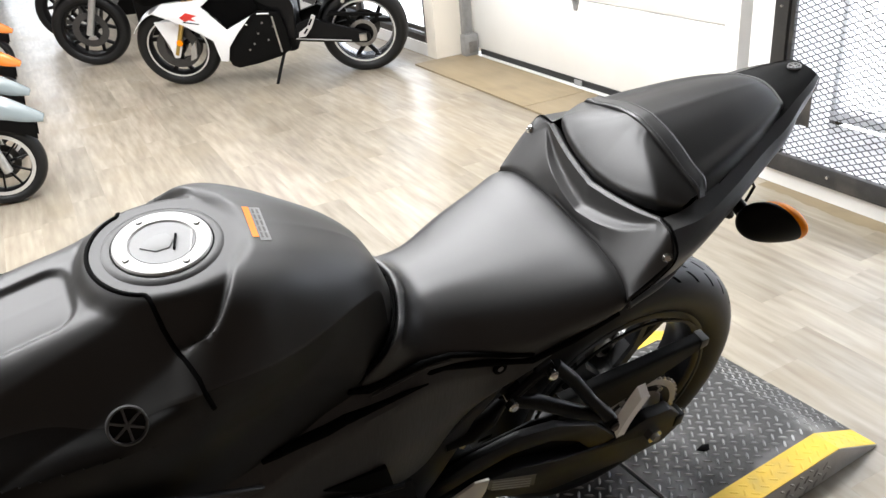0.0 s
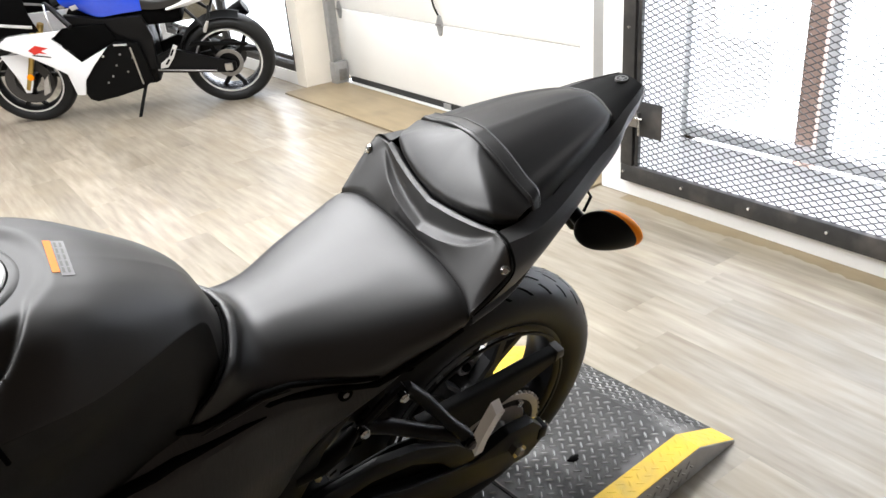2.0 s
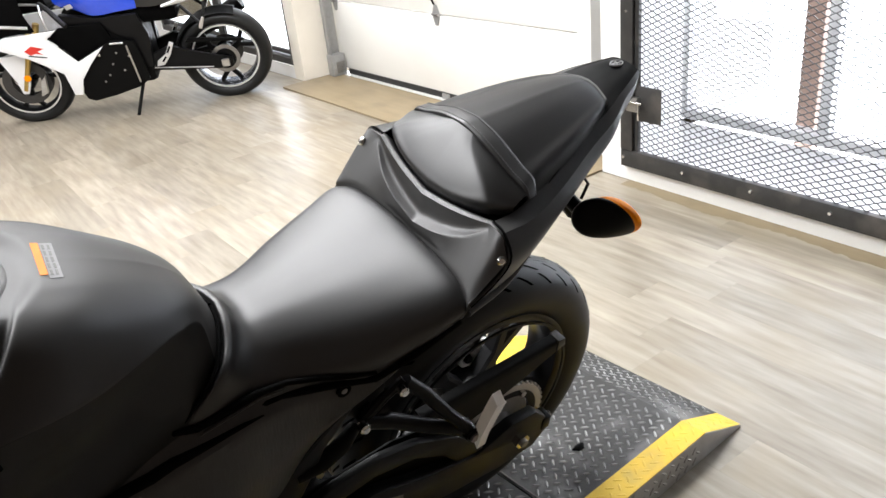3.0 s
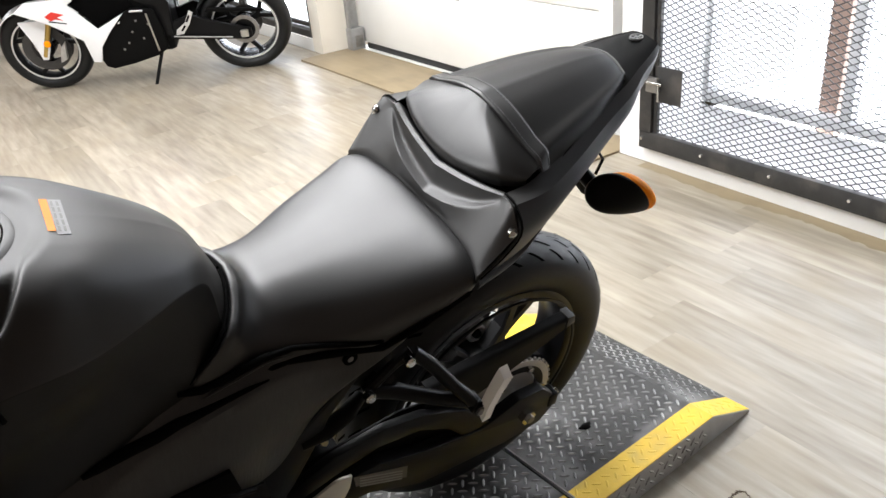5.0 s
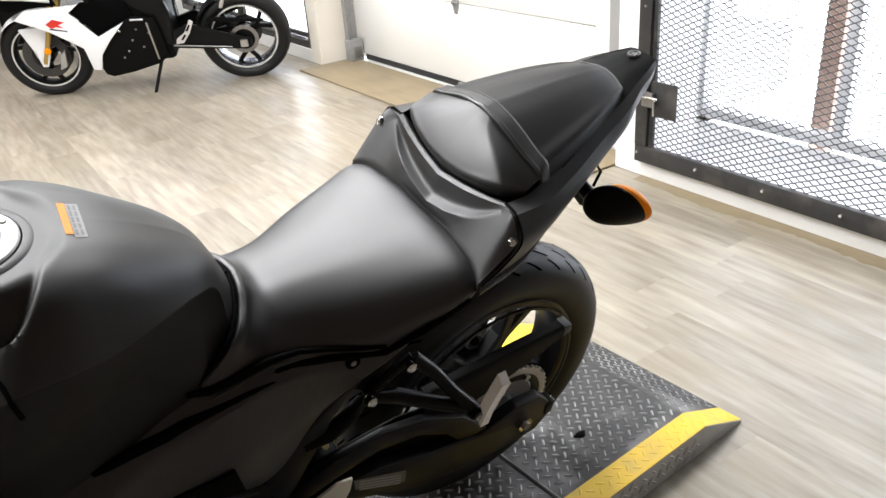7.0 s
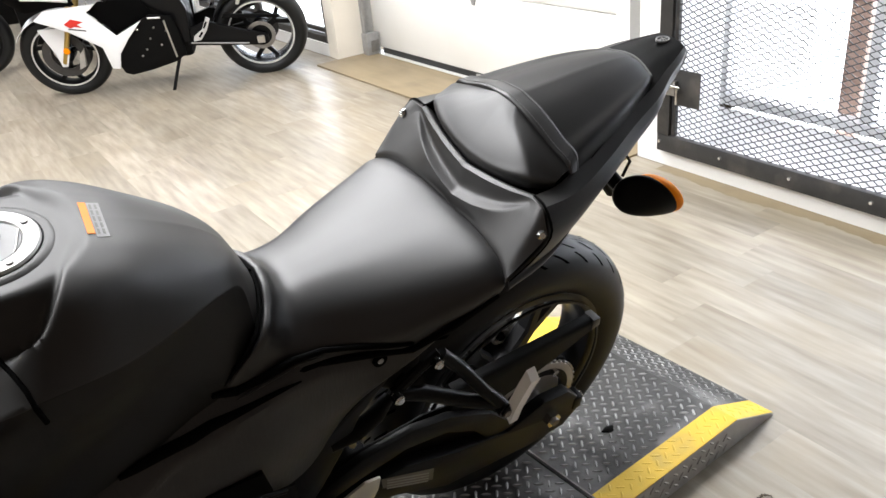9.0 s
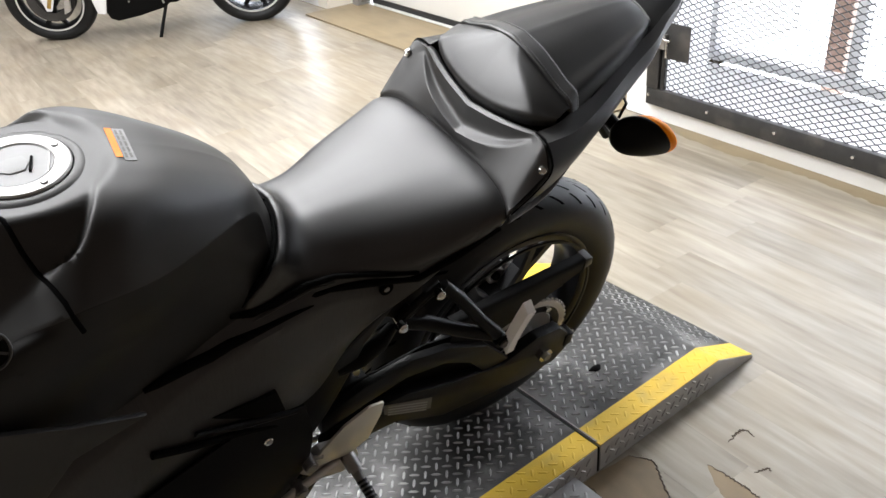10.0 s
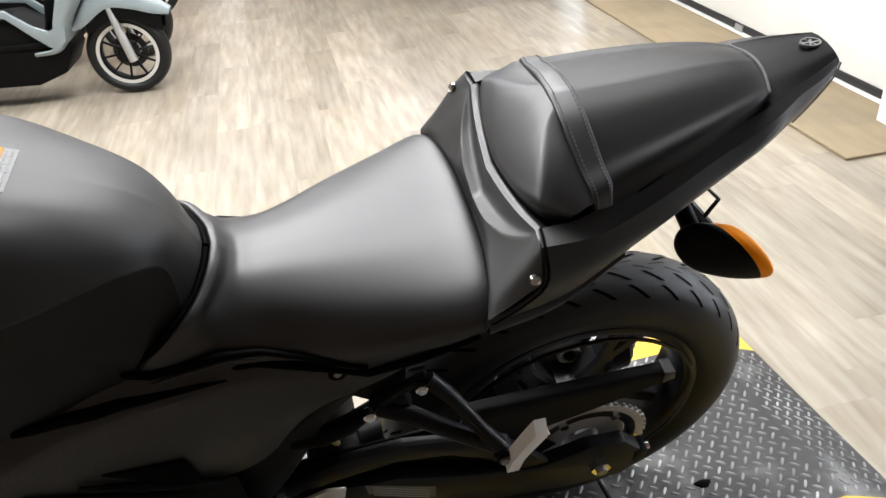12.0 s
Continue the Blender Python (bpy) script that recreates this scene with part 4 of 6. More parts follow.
# fuel tank: rear shell, and front shell split from it by a seam
TANK = [
    [(-.500, 0, .830), (-.504, .028, .827), (-.514, .055, .819), (-.526, .076, .808), (-.540, .090, .794), (-.556, .098, .775), (-.566, .102, .748), (-.572, .106, .715)],
    [(-.522, 0, .882), (-.523, .026, .881), (-.526, .045, .876), (-.532, .064, .865), (-.542, .084, .815), (-.555, .10, .775), (-.565, .104, .745), (-.57, .107, .715)],
    [(-.555, 0, .918), (-.556, .036, .914), (-.558, .064, .906), (-.562, .086, .889), (-.574, .098, .832), (-.582, .109, .79), (-.588, .111, .755), (-.59, .113, .715)],
    [(-.610, 0, .952), (-.61, .048, .949), (-.611, .086, .933), (-.613, .115, .897), (-.621, .115, .853), (-.627, .119, .815), (-.63, .117, .77), (-.63, .119, .715)],
    [(-.660, 0, .973), (-.66, .055, .971), (-.66, .101, .955), (-.662, .136, .899), (-.668, .132, .862), (-.67, .126, .822), (-.67, .125, .78), (-.67, .126, .71)],
    [(-.705, 0, .981), (-.705, .060, .979), (-.705, .111, .961), (-.71, .152, .906), (-.713, .149, .870), (-.715, .140, .828), (-.715, .134, .79), (-.715, .132, .705)],
    [(-.765, 0, .980), (-.765, .042, .978), (-.765, .082, .970), (-.768, .158, .910), (-.77, .161, .884), (-.77, .160, .848), (-.77, .147, .79), (-.77, .138, .70)],
    [(-.805, 0, .971), (-.805, .040, .970), (-.805, .076, .963), (-.805, .150, .907), (-.805, .162, .893), (-.805, .165, .855), (-.805, .155, .79), (-.805, .142, .70)],
    [(-.850, 0, .956), (-.85, .040, .955), (-.85, .074, .948), (-.85, .140, .900), (-.85, .158, .884), (-.85, .166, .860), (-.85, .160, .79), (-.85, .148, .70)],
    [(-.915, 0, .943), (-.915, .040, .9415), (-.915, .072, .935), (-.915, .114, .904), (-.915, .147, .885), (-.915, .166, .85), (-.915, .165, .79), (-.915, .15, .69)],
    [(-1.0, 0, .925), (-1.0, .040, .923), (-1.0, .068, .914), (-1.0, .104, .889), (-1.0, .142, .870), (-1.0, .166, .84), (-1.0, .168, .78), (-1.0, .152, .68)],
    [(-1.12, 0, .890), (-1.12, .04, .888), (-1.12, .066, .878), (-1.12, .10, .854), (-1.12, .138, .835), (-1.12, .160, .805), (-1.12, .163, .75), (-1.12, .15, .67)],
]
TCX, TCY = -.757, 0.0


def ease(v):
    v = max(0.0, min(1.0, v))
    return v * v * (3 - 2 * v)


def tank_relief(x, y):
    """The basin round the filler with its crisp rear edge, the chamfer along the shoulders and the recess ahead of the filler."""
    ay = abs(y)
    dx = (x - TCX) / (.066 if x > TCX else .20)
    e = math.hypot(dx, ay / .118)
    front = ease((x + .795) / .03)
    k = ease((1.05 - e) / .13)
    b = math.exp(-((e - 1.03) / .40) ** 2) if e > 1.03 else 1.0
    h = front * (.0042 * b * (1 - k) - .0034 * k)
    # chamfer between the top plate's edge and the shoulder crease
    ahead = max(0.0, -.79 - x)
    y0, y1 = .070 + .10 * ahead, .116 + .16 * ahead
    if y0 < ay < y1 + .05:
        c = (ay - y0) / (y1 - y0) if ay < y1 else 1 - (ay - y1) / .05
        h -= .017 * c * max(ease((-.74 - x) / .05), k)
    # rounded recess in the top plate
    qx, qy = max(0.0, x + .880), max(0.0, abs(y + .004) - .020)
    h -= .006 * ease((.029 - math.hypot(qx, qy)) / .010)
    return h


tbm = skin(TANK, 250, 110, 0.0, True, vcut=(3,))
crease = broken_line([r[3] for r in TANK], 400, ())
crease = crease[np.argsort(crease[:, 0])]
# faces below the knee crease take the shaded paint
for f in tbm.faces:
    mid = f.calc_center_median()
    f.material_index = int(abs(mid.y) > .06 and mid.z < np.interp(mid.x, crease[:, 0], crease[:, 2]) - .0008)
for v in tbm.verts:
    if v.co.z > .87:
        v.co.z += tank_relief(v.co.x, v.co.y)
        k = max(0.0, min(1.0, (.098 - math.hypot(v.co.x - TCX, v.co.y)) / .024))
        k = k * k * (3 - 2 * k)
        v.co.z += k * (.9755 - v.co.z)
TREE = BVHTree.FromBMesh(tbm)
bmesh.ops.recalc_face_normals(tbm, faces=tbm.faces)
bmesh.ops.solidify(tbm, geom=tbm.faces[:], thickness=0.004)
tank = part("tank", tbm, M_PAINT, bike, "matte black fuel tank cover, lower flanks darkened as shade", angle=48)
# below the knee crease a darker copy of the paint stands in for shade
tank.data.materials.append(M_FLANK_SHADE)
# rounded collar round the filler and the cap on it
CAPC, CAPT = Vector((-.757, 0, .9760)), 18.0
cm = Matrix.Translation(CAPC) @ pose(0, 0, 0, -90, 0, 0) @ pose(0, 0, 0, 0, CAPT, 0) @ Matrix.Scale(.86, 4)
cap = part("fuel_cap", ring_of(.040, .0600, -.0055, .002, 64, .002), M_CAP, bike, "bare alloy fuel cap ring", m=cm)
part("cap_flap", disc(.0405, -.0040, .002, 56, .0015), M_CAPFLAP, cap, "grey alloy locking flap")
part("flap_ridge", moved(slab([(-.026, -.010), (-.006, -.018), (.010, -.012), (.013, .004), (.004, .016), (-.012, .012), (-.022, .002)], -.0056, -.0038, .0006), pose(0, 0, 0)), M_CAPFLAP, cap)
part("key_slot", box(.014, .0165, -.0072, -.0035, -.016, .012), M_GAP, cap)
part("hinge_line", box(.034, .0352, -.0058, -.0035, -.020, .020), M_STEEL, cap)
for k in range(4):
    a = radians(38 + 90 * k)
    part("cap_screw", moved(disc(.0042, -.0075, -.004, 12, .001), pose(.0505 * math.cos(a), 0, .0505 * math.sin(a))), M_STEEL, cap)
part("cap_gasket", ring_of(.0600, .0624, -.0024, .006, 64, .0005), M_GAP, cap)
part("filler_collar", lathe([(.0612, .004), (.0614, -.0018), (.0640, -.0026), (.0690, -.0018), (.0740, .0008), (.0790, .0048)], 72), M_PAINT, cap, "sloping matte black collar round the filler")


def on_tank(x, y):
    """Height of the tank's skin at x and y."""
    hit = TREE.ray_cast(Vector((x, y, 1.2)), Vector((0, 0, -1)))[0]
    return hit.z if hit else .9


# seam: down one side, round the front of the collar and down the other
half = [(-.798, .064), (-.790, .070), (-.784, .096), (-.775, .122), (-.768, .146)]
loop = [(-.757 - .0765 * math.cos(a), .0765 * math.sin(a)) for a in np.linspace(-.84, .84, 9)]
run = smooth_line([(x, -y) for x, y in half[::-1]] + loop + half, 70)
pts = [(-.762, -.166, .892), (-.766, -.160, .908)] + [(x, y, on_tank(x, y) - .0004) for x, y in run] + [(-.766, .160, .908), (-.762, .166, .892)]
part("tank_seam", pipe(pts, .0027, 8), M_GAP, bike)
# warning sticker on the crest
def on_crest(u, v):
    """A point on the tank's crest: u along the sticker, v across it."""
    x, y = -.659 + v + .10 * u, -.002 + u
    return (x, y, on_tank(x, y))


st = part("sticker", skin([[tuple(np.array(on_crest(u, v)) + (0, 0, .0008)) for u in np.linspace(-.034 + .1 * (v - .002), .030, 12)] for v in np.linspace(.001, .013, 6)], 0, 0, .0004), M_STICK_S, bike, "silver warning sticker with an orange strip")
part("sticker_strip", skin([[tuple(np.array(on_crest(u, v)) + (0, 0, .0010)) for u in np.linspace(-.028, .030, 12)] for v in np.linspace(-.0065, .0005, 4)], 0, 0, .0004), M_STICK_O, st, "orange strip")
for k in range(5):
    for w in (.004, .009):
        u0 = -.029 + .0115 * k
        part("print_bar", skin([[tuple(np.array(on_crest(u, v)) + (0, 0, .0016)) for u in np.linspace(u0, u0 + .0085, 3)] for v in (w - .0012, w + .0012)], 0, 0, .0002), M_STICK_D, st)
# round emblem on each side
for s in (-1,):
    em = part("side_emblem", moved(ring_of(.0165, .0195, -.003, .003, 36, .001), pose(-.842, s * .160, .906, s * 38, 0, s * -4)), M_EMBLEM, bike, "round silver emblem with spokes")
    part("emblem_back", moved(disc(.017, -.001, .001, 30), pose(-.842, s * .1595, .9055, s * 38, 0, s * -4)), M_DARK, em)
    for k in range(3):
        part("emblem_bar", moved(box(-.0165, .0165, -.0022, .0022, -.0013, .0013, .0005), pose(-.842, s * .1602, .9062, s * 38, 0, s * -4) @ pose(0, 0, 0, 0, 60 * k + 30, 0)), M_EMBLEM, em)
# side panels and lower fairing
SIDE = [
    [(-.262, .138, .765), (-.270, .146, .755), (-.280, .143, .740), (-.290, .136, .728)],
    [(-.330, .130, .732), (-.331, .137, .709), (-.343, .134, .692), (-.358, .124, .677)],
    [(-.393, .103, .728), (-.390, .117, .693), (-.405, .119, .651), (-.422, .108, .611)],
    [(-.471, .098, .760), (-.467, .122, .722), (-.482, .131, .644), (-.492, .118, .544)],
    [(-.545, .104, .764), (-.550, .136, .735), (-.560, .147, .650), (-.572, .140, .560)],
    [(-.645, .112, .757), (-.65, .142, .720), (-.66, .153, .640), (-.67, .148, .570)],
    [(-.725, .125, .738), (-.73, .155, .695), (-.74, .165, .620), (-.75, .158, .560)],
    [(-.83, .140, .715), (-.84, .170, .665), (-.85, .180, .59), (-.86, .172, .54)],
    [(-1.05, .155, .68), (-1.05, .187, .62), (-1.05, .196, .56), (-1.05, .188, .51)],
]
LOWF = [
    [(-.520, .140, .560), (-.515, .150, .50), (-.525, .150, .43), (-.545, .135, .36)],
    [(-.600, .150, .585), (-.600, .162, .50), (-.605, .162, .40), (-.615, .140, .30)],
    [(-.700, .162, .578), (-.700, .180, .49), (-.700, .180, .38), (-.700, .140, .27)],
    [(-.850, .178, .555), (-.85, .2, .47), (-.85, .2, .36), (-.85, .14, .25)],
    [(-1.05, .192, .525), (-1.05, .21, .46), (-1.05, .21, .36), (-1.05, .14, .26)],
]
for s in (-1, 1):
    part("side_panel", skin([[(x, s * y, z) for x, y, z in r] for r in SIDE], 60, 20, .003, vcut=(1,)), M_TEXT, bike, "grained dark side panel below the seat")
    part("lower_fairing", skin([[(x, s * y, z) for x, y, z in r] for r in LOWF], 24, 16, .003), M_DARK, bike, "black lower fairing")
    part("fairing_step", pipe([(-.540, s * .141, .540), (-.62, s * .152, .586), (-.70, s * .163, .628), (-.735, s * .166, .648)], .005, 8), M_GAP, bike)
    part("panel_rib", pipe([(-.535, s * .142, .560), (-.62, s * .154, .606), (-.68, s * .160, .640)], [.004, .006, .003], 8), M_DARK, bike)
    part("upper_fairing", slab([(-.728, .742), (-.802, .774), (-.91, .836), (-1.10, .86), (-1.10, .60), (-.87, .655), (-.812, .722)], *((-.178, -.170) if s < 0 else (.170, .178)), .003), M_PLASTIC, bike, "smooth black upper fairing edge")
    plug = part("panel_plug", moved(ring_of(.0045, .0105, -.003, .003, 20, .001), pose(-.3785, s * .1185, .704)), M_GAP, bike)
    part("plug_pin", moved(disc(.0046, -.0035, .003, 14, .001), pose(-.3785, s * .1185, .704)), M_STEEL, plug)
    if s < 0:
        # black tube stands in for the shaded gap under the seat
        part("seat_joint", pipe([(-.600, s * .115, .770), (-.573, s * .1135, .7595), (-.535, s * .1115, .761), (-.496, s * .1105, .7655), (-.456, s * .1115, .762), (-.420, s * .119, .753), (-.379, s * .1345, .7465), (-.345, s * .145, .742)], [.003, .0055, .0055, .005, .004, .0035, .003, .0025], 10), M_GAP, bike)
    part("panel_lip", pipe([(-.575, s * .1185, .7505), (-.562, s * .118, .7525), (-.5305, s * .116, .756), (-.4905, s * .113, .759), (-.455, s * .112, .751)], [.001, .002, .0025, .002, .001], 8), M_PLASTIC, bike)
    # the panel's groove is a black tube, dark as its shade
    part("panel_groove", pipe([(-.720, s * .135, .729), (-.7026, s * .1325, .730), (-.668, s * .131, .734), (-.637, s * .131, .736), (-.611, s * .129, .7395), (-.583, s * .129, .7405), (-.553, s * .1285, .742), (-.522, s * .128, .744), (-.496, s * .128, .7445)], [.003, .006, .0075, .0075, .007, .0055, .004, .003, .001], 10), M_GAP, bike)
    part("fairing_bolt", moved(disc(.007, -.003, .003, 14, .002), pose(-.588, s * .162, .552)), M_CHROME, bike)
part("fairing_vent", slab([(-.655, .647), (-.566, .640), (-.556, .592), (-.600, .606)], -.1545, -.146, .002), M_GAP, bike)
# frame spars, engine block and inner parts that close the middle
part("frame_spar", slab([(-.25, .77), (-.30, .72), (-.52, .53), (-.56, .45), (-.50, .42), (-.465, .47), (-.430, .535), (-.404, .592), (-.345, .662), (-.235, .745)], -.112, -.092, .006), M_FRAME, bike)
part("frame_spar", slab([(-.25, .77), (-.30, .72), (-.52, .53), (-.56, .45), (-.50, .42), (-.45, .47), (-.26, .69), (-.22, .745)], .092, .112, .006), M_FRAME, bike)
part("engine", box(-.98, -.56, -.13, .13, .26, .60, .03, 3), M_DARK, bike, "black engine block behind the fairing")
# black slab added to close a bright see-through hole behind the fairing
part("middle_filler", slab([(-.66, .24), (-.66, .72), (-.30, .72), (-.40, .52), (-.46, .44), (-.48, .28)], -.04, .04, .004), M_GAP, bike)
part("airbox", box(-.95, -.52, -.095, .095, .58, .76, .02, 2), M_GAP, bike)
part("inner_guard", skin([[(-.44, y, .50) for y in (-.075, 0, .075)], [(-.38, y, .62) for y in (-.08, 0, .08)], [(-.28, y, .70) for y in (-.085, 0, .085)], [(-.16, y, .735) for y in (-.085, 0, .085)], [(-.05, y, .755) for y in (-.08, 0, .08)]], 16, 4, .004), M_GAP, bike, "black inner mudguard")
part("subframe_tube", pipe([(-.50, -.085, .60), (-.36, -.10, .70), (-.20, -.11, .775), (-.04, -.085, .83)], .013), M_FRAME, bike)
part("subframe_tube", pipe([(-.50, .085, .60), (-.36, .10, .70), (-.20, .11, .775), (-.04, .085, .83)], .013), M_FRAME, bike)
# slab added to block the view through behind the footrest bracket
part("gap_blocker", slab([(-.374, .622), (-.345, .598), (-.315, .565), (-.295, .60), (-.295, .66), (-.345, .664)], -.094, -.088, .002), M_FRAME, bike)
part("shock", rod((-.40, 0, .42), (-.36, 0, .62), .028), M_STEEL, bike)
# dark pipe added to cover part of the opening in the frame
part("gap_filler_pipe", pipe([(-.45, -.104, .552), (-.41, -.107, .556), (-.372, -.100, .562), (-.34, -.085, .566)], [.012, .014, .014, .010], 10), M_DARK, bike, "black filler pipe across a see-through gap")
part("wire_clip", rod((-.335, -.098, .602), (-.318, -.098, .616), .010), M_DARK, bike)
part("master_cylinder", rod((-.340, -.095, .585), (-.295, -.10, .602), .014), M_FRAME, bike)

# rear wheel
rw = wheel(bike, "rear_wheel", (-.008, .032, .3115), .3115, .116, .218, 5, M_RIM, None, radians(9), True, radians(58), 1, .108, .034, "black cast rear wheel with a road tyre")
part("tyre_bead", ring_of(.2065, .2115, -.0585, -.054, 80), M_FRAME, rw)
part("sprocket_web", ring_of(.074, .091, -.103, -.0995, 60), M_FRAME, rw)
part("sprocket", ring_of(.0905, .104, -.104, -.099, 76), M_ALU_DULL, rw, "toothed steel rear sprocket")
for k in range(43):
    a = 2 * math.pi * k / 43
    part("tooth", moved(box(.101, .109, -.1035, -.0995, -.0032, .0032), pose(0, 0, 0, 0, math.degrees(a), 0)), M_STEEL, rw)
part("sprocket_carrier", ring_of(.030, .076, -.098, -.070, 40, .004), M_CARRIER, rw, "bright alloy sprocket carrier")
for k in range(6):
    a = 2 * math.pi * k / 6
    part("sprocket_nut", moved(disc(.008, -.111, -.103, 6), pose(.084 * math.cos(a), 0, .084 * math.sin(a))), M_CHROME, rw)

part("hang_tag", slab([(-.402, .480), (-.390, .481), (-.389, .472), (-.393, .466), (-.400, .472)], -.075, -.073, .0005), M_YELLOW_TAG, bike, "small pale yellow tag")
# rear brake caliper on its bracket, seen through the wheel
cal = part("brake_caliper", slab([(-.050, .345), (.010, .350), (.030, .375), (.028, .405), (-.010, .425), (-.055, .405)], .060, .092, .006), M_STEEL, bike, "dull steel rear brake caliper")
part("piston_ring", moved(ring_of(.014, .021, .050, .062, 28, .002), pose(.006, 0, .380)), M_CARRIER, cal)
part("piston", moved(disc(.009, .046, .058, 20, .002), pose(.006, 0, .380)), M_DARK, cal)
part("caliper_arm", pipe([(.006, .058, .352), (.035, .058, .372), (.052, .058, .405)], [.008, .010, .008], 8), M_CARRIER, cal)
muf = part("silencer", pipe([(-.45, .14, .08), (-.25, .17, .088), (-.08, .20, .118), (-.02, .208, .130), (.08, .212, .138), (.20, .215, .150), (.212, .215, .151)], [.022, .026, .044, .060, .062, .058, .046], 24), M_DARK, bike, "black exhaust silencer on the far side")
part("outlet", moved(disc(.026, -.012, .012, 24, .002), Matrix.Translation((.214, .215, .151)) @ pose(0, 0, 0, 0, 0, 90)), M_STEEL, muf)
# swingarm
ARM = [(.060, .350), (.060, .320), (.030, .287), (-.06, .283), (-.25, .308), (-.36, .370), (-.46, .375), (-.50, .40), (-.48, .45), (-.40, .442), (-.34, .438), (-.24, .40), (-.12, .372), (-.04, .400), (.02, .395)]
ARC = [(-.10, .375), (-.165, .452), (-.255, .503), (-.33, .520), (-.42, .512), (-.50, .48), (-.50, .44), (-.42, .462), (-.34, .478), (-.26, .464), (-.20, .425), (-.16, .372)]
ARM = [(x + .022, z - .033) for x, z in ARM]
ARC = [(x + .022, z - .033) for x, z in ARC]
for s in (-1, 1):
    a, b = (-.112, -.088) if s < 0 else (.128, .152)
    part("swingarm_beam", slab(ARM, a, b, .005), M_FRAME, bike, "black pressed-steel swingarm beam")
    part("swingarm_arch", slab(ARC, a + .004, b - .004, .005), M_FRAME, bike)
part("hugger", slab([(-.46, .36), (-.10, .325), (-.06, .35), (-.10, .40), (-.17, .455), (-.27, .475), (-.46, .46)], -.084, -.080, .001), M_DARK, bike, "black plastic hugger")
part("swingarm_bridge", box(-.44, -.36, -.09, .13, .367, .427, .01), M_FRAME, bike)
part("arm_sticker", slab([(-.366, .409), (-.362, .381), (-.262, .325), (-.262, .358)], -.1132, -.1125), M_STICK_D, bike, "dark printed label")
for k in range(4):
    part("print_bar", slab([(-.355, .400 - .0075 * k), (-.355, .3968 - .0075 * k), (-.272, .3503 - .0075 * k), (-.272, .3535 - .0075 * k)], -.1138, -.1132), M_STICK_S, bike)
part("chain_adjuster", box(.064, .086, -.115, -.085, .292, .326, .004), M_FRAME, bike)
part("adjuster_bolt", rod((.080, -.101, .312), (.094, -.101, .313), .006), M_CHROME, bike)
nut = part("axle_nut", moved(disc(.017, -.126, -.111, 6), pose(.003, 0, .316)), M_CHROME, bike, "bright axle nut")
part("axle_end", moved(disc(.009, -.132, -.120, 16, .001), pose(.003, 0, .316)), M_STEEL, nut)
# chain and its guard
part("chain_guard", skin([[(x, -.094, z - h), (x, -.094, z - .005), (x, -.090, z), (x, -.074, z + .001), (x, -.070, z - .005)] for x, z, h in ((-.22, .508, .095), (-.12, .510, .086), (-.02, .512, .060), (.090, .513, .022))], 12, 14, .003, vcut=(1, 3)), M_DARK, bike, "black plastic chain guard")
part("chain_guard_end", slab([(.080, .489), (.100, .495), (.097, .514), (.080, .515)], -.096, -.070, .002), M_PLASTIC, bike)
for top, (a, b) in (("u", ((0.0, .421), (-.50, .41))), ("l", ((0.0, .207), (-.50, .35)))):
    n = 32
    bm = bmesh.new()
    for k in range(n):
        t0, t1 = k / n, (k + .72) / n
        p, q = [(a[0] + (b[0] - a[0]) * t, -.070, a[1] + (b[1] - a[1]) * t) for t in (t0, t1)]
        merge(bm, rod(p, q, .006, seg=6))
    tagged(part("chain_run", bm, M_STEEL, bike, "steel drive chain"), kind="stuff")

# passenger footrest bracket and folded peg
part("peg_bracket", pipe([(-.272, -.112, .648), (-.245, -.125, .618), (-.213, -.147, .570), (-.187, -.163, .536)], [.011, .011, .010, .012], 10), M_FRAME, bike, "black passenger footrest bracket")
part("peg_bracket_arm", pipe([(-.340, -.108, .600), (-.299, -.116, .583), (-.245, -.138, .556), (-.190, -.158, .530)], [.011, .013, .012, .011], 10), M_FRAME, bike)
part("peg_bracket_arm", pipe([(-.272, -.108, .648), (-.304, -.106, .628), (-.340, -.106, .600)], .008, 8), M_FRAME, bike)
part("bracket_bolt", moved(disc(.0085, -.008, .009, 16, .003), pose(-.281, -.119, .641)), M_CHROME, bike)
part("bracket_bolt", moved(disc(.0085, -.008, .009, 16, .003), pose(-.348, -.122, .608)), M_CHROME, bike)
part("peg_pivot", rod((-.184, -.180, .529), (-.184, -.146, .529), .013, bevel=.003), M_FRAME, bike)
part("peg_pin", rod((-.184, -.1835, .528), (-.184, -.178, .528), .008, bevel=.001), M_STEEL, bike)
peg = part("passenger_peg", skin([[(x + n[0], y + n[1], z + n[2]) for n in ((-.009, -.009, -.006), (.007, -.009, -.006), (.007, .006, .008), (-.009, .006, .008))] for x, y, z in ((-.174, -.179, .513), (-.169, -.179, .537), (-.153, -.176, .564), (-.140, -.175, .587))], 0, 0, 0, False, True), M_PEG, bike, "folded cast alloy passenger peg")
for k in range(9):
    t = .15 + .8 * k / 9
    cx, cy, cz = -.171 + .036 * t, -.1785 + .004 * t, .532 + .054 * t
    part("peg_rib", moved(box(-.0095, .0085, -.0105, .004, -.0018, .0018, .0008), pose(cx, cy, cz, 40, -28, 0)), M_PEG, peg)

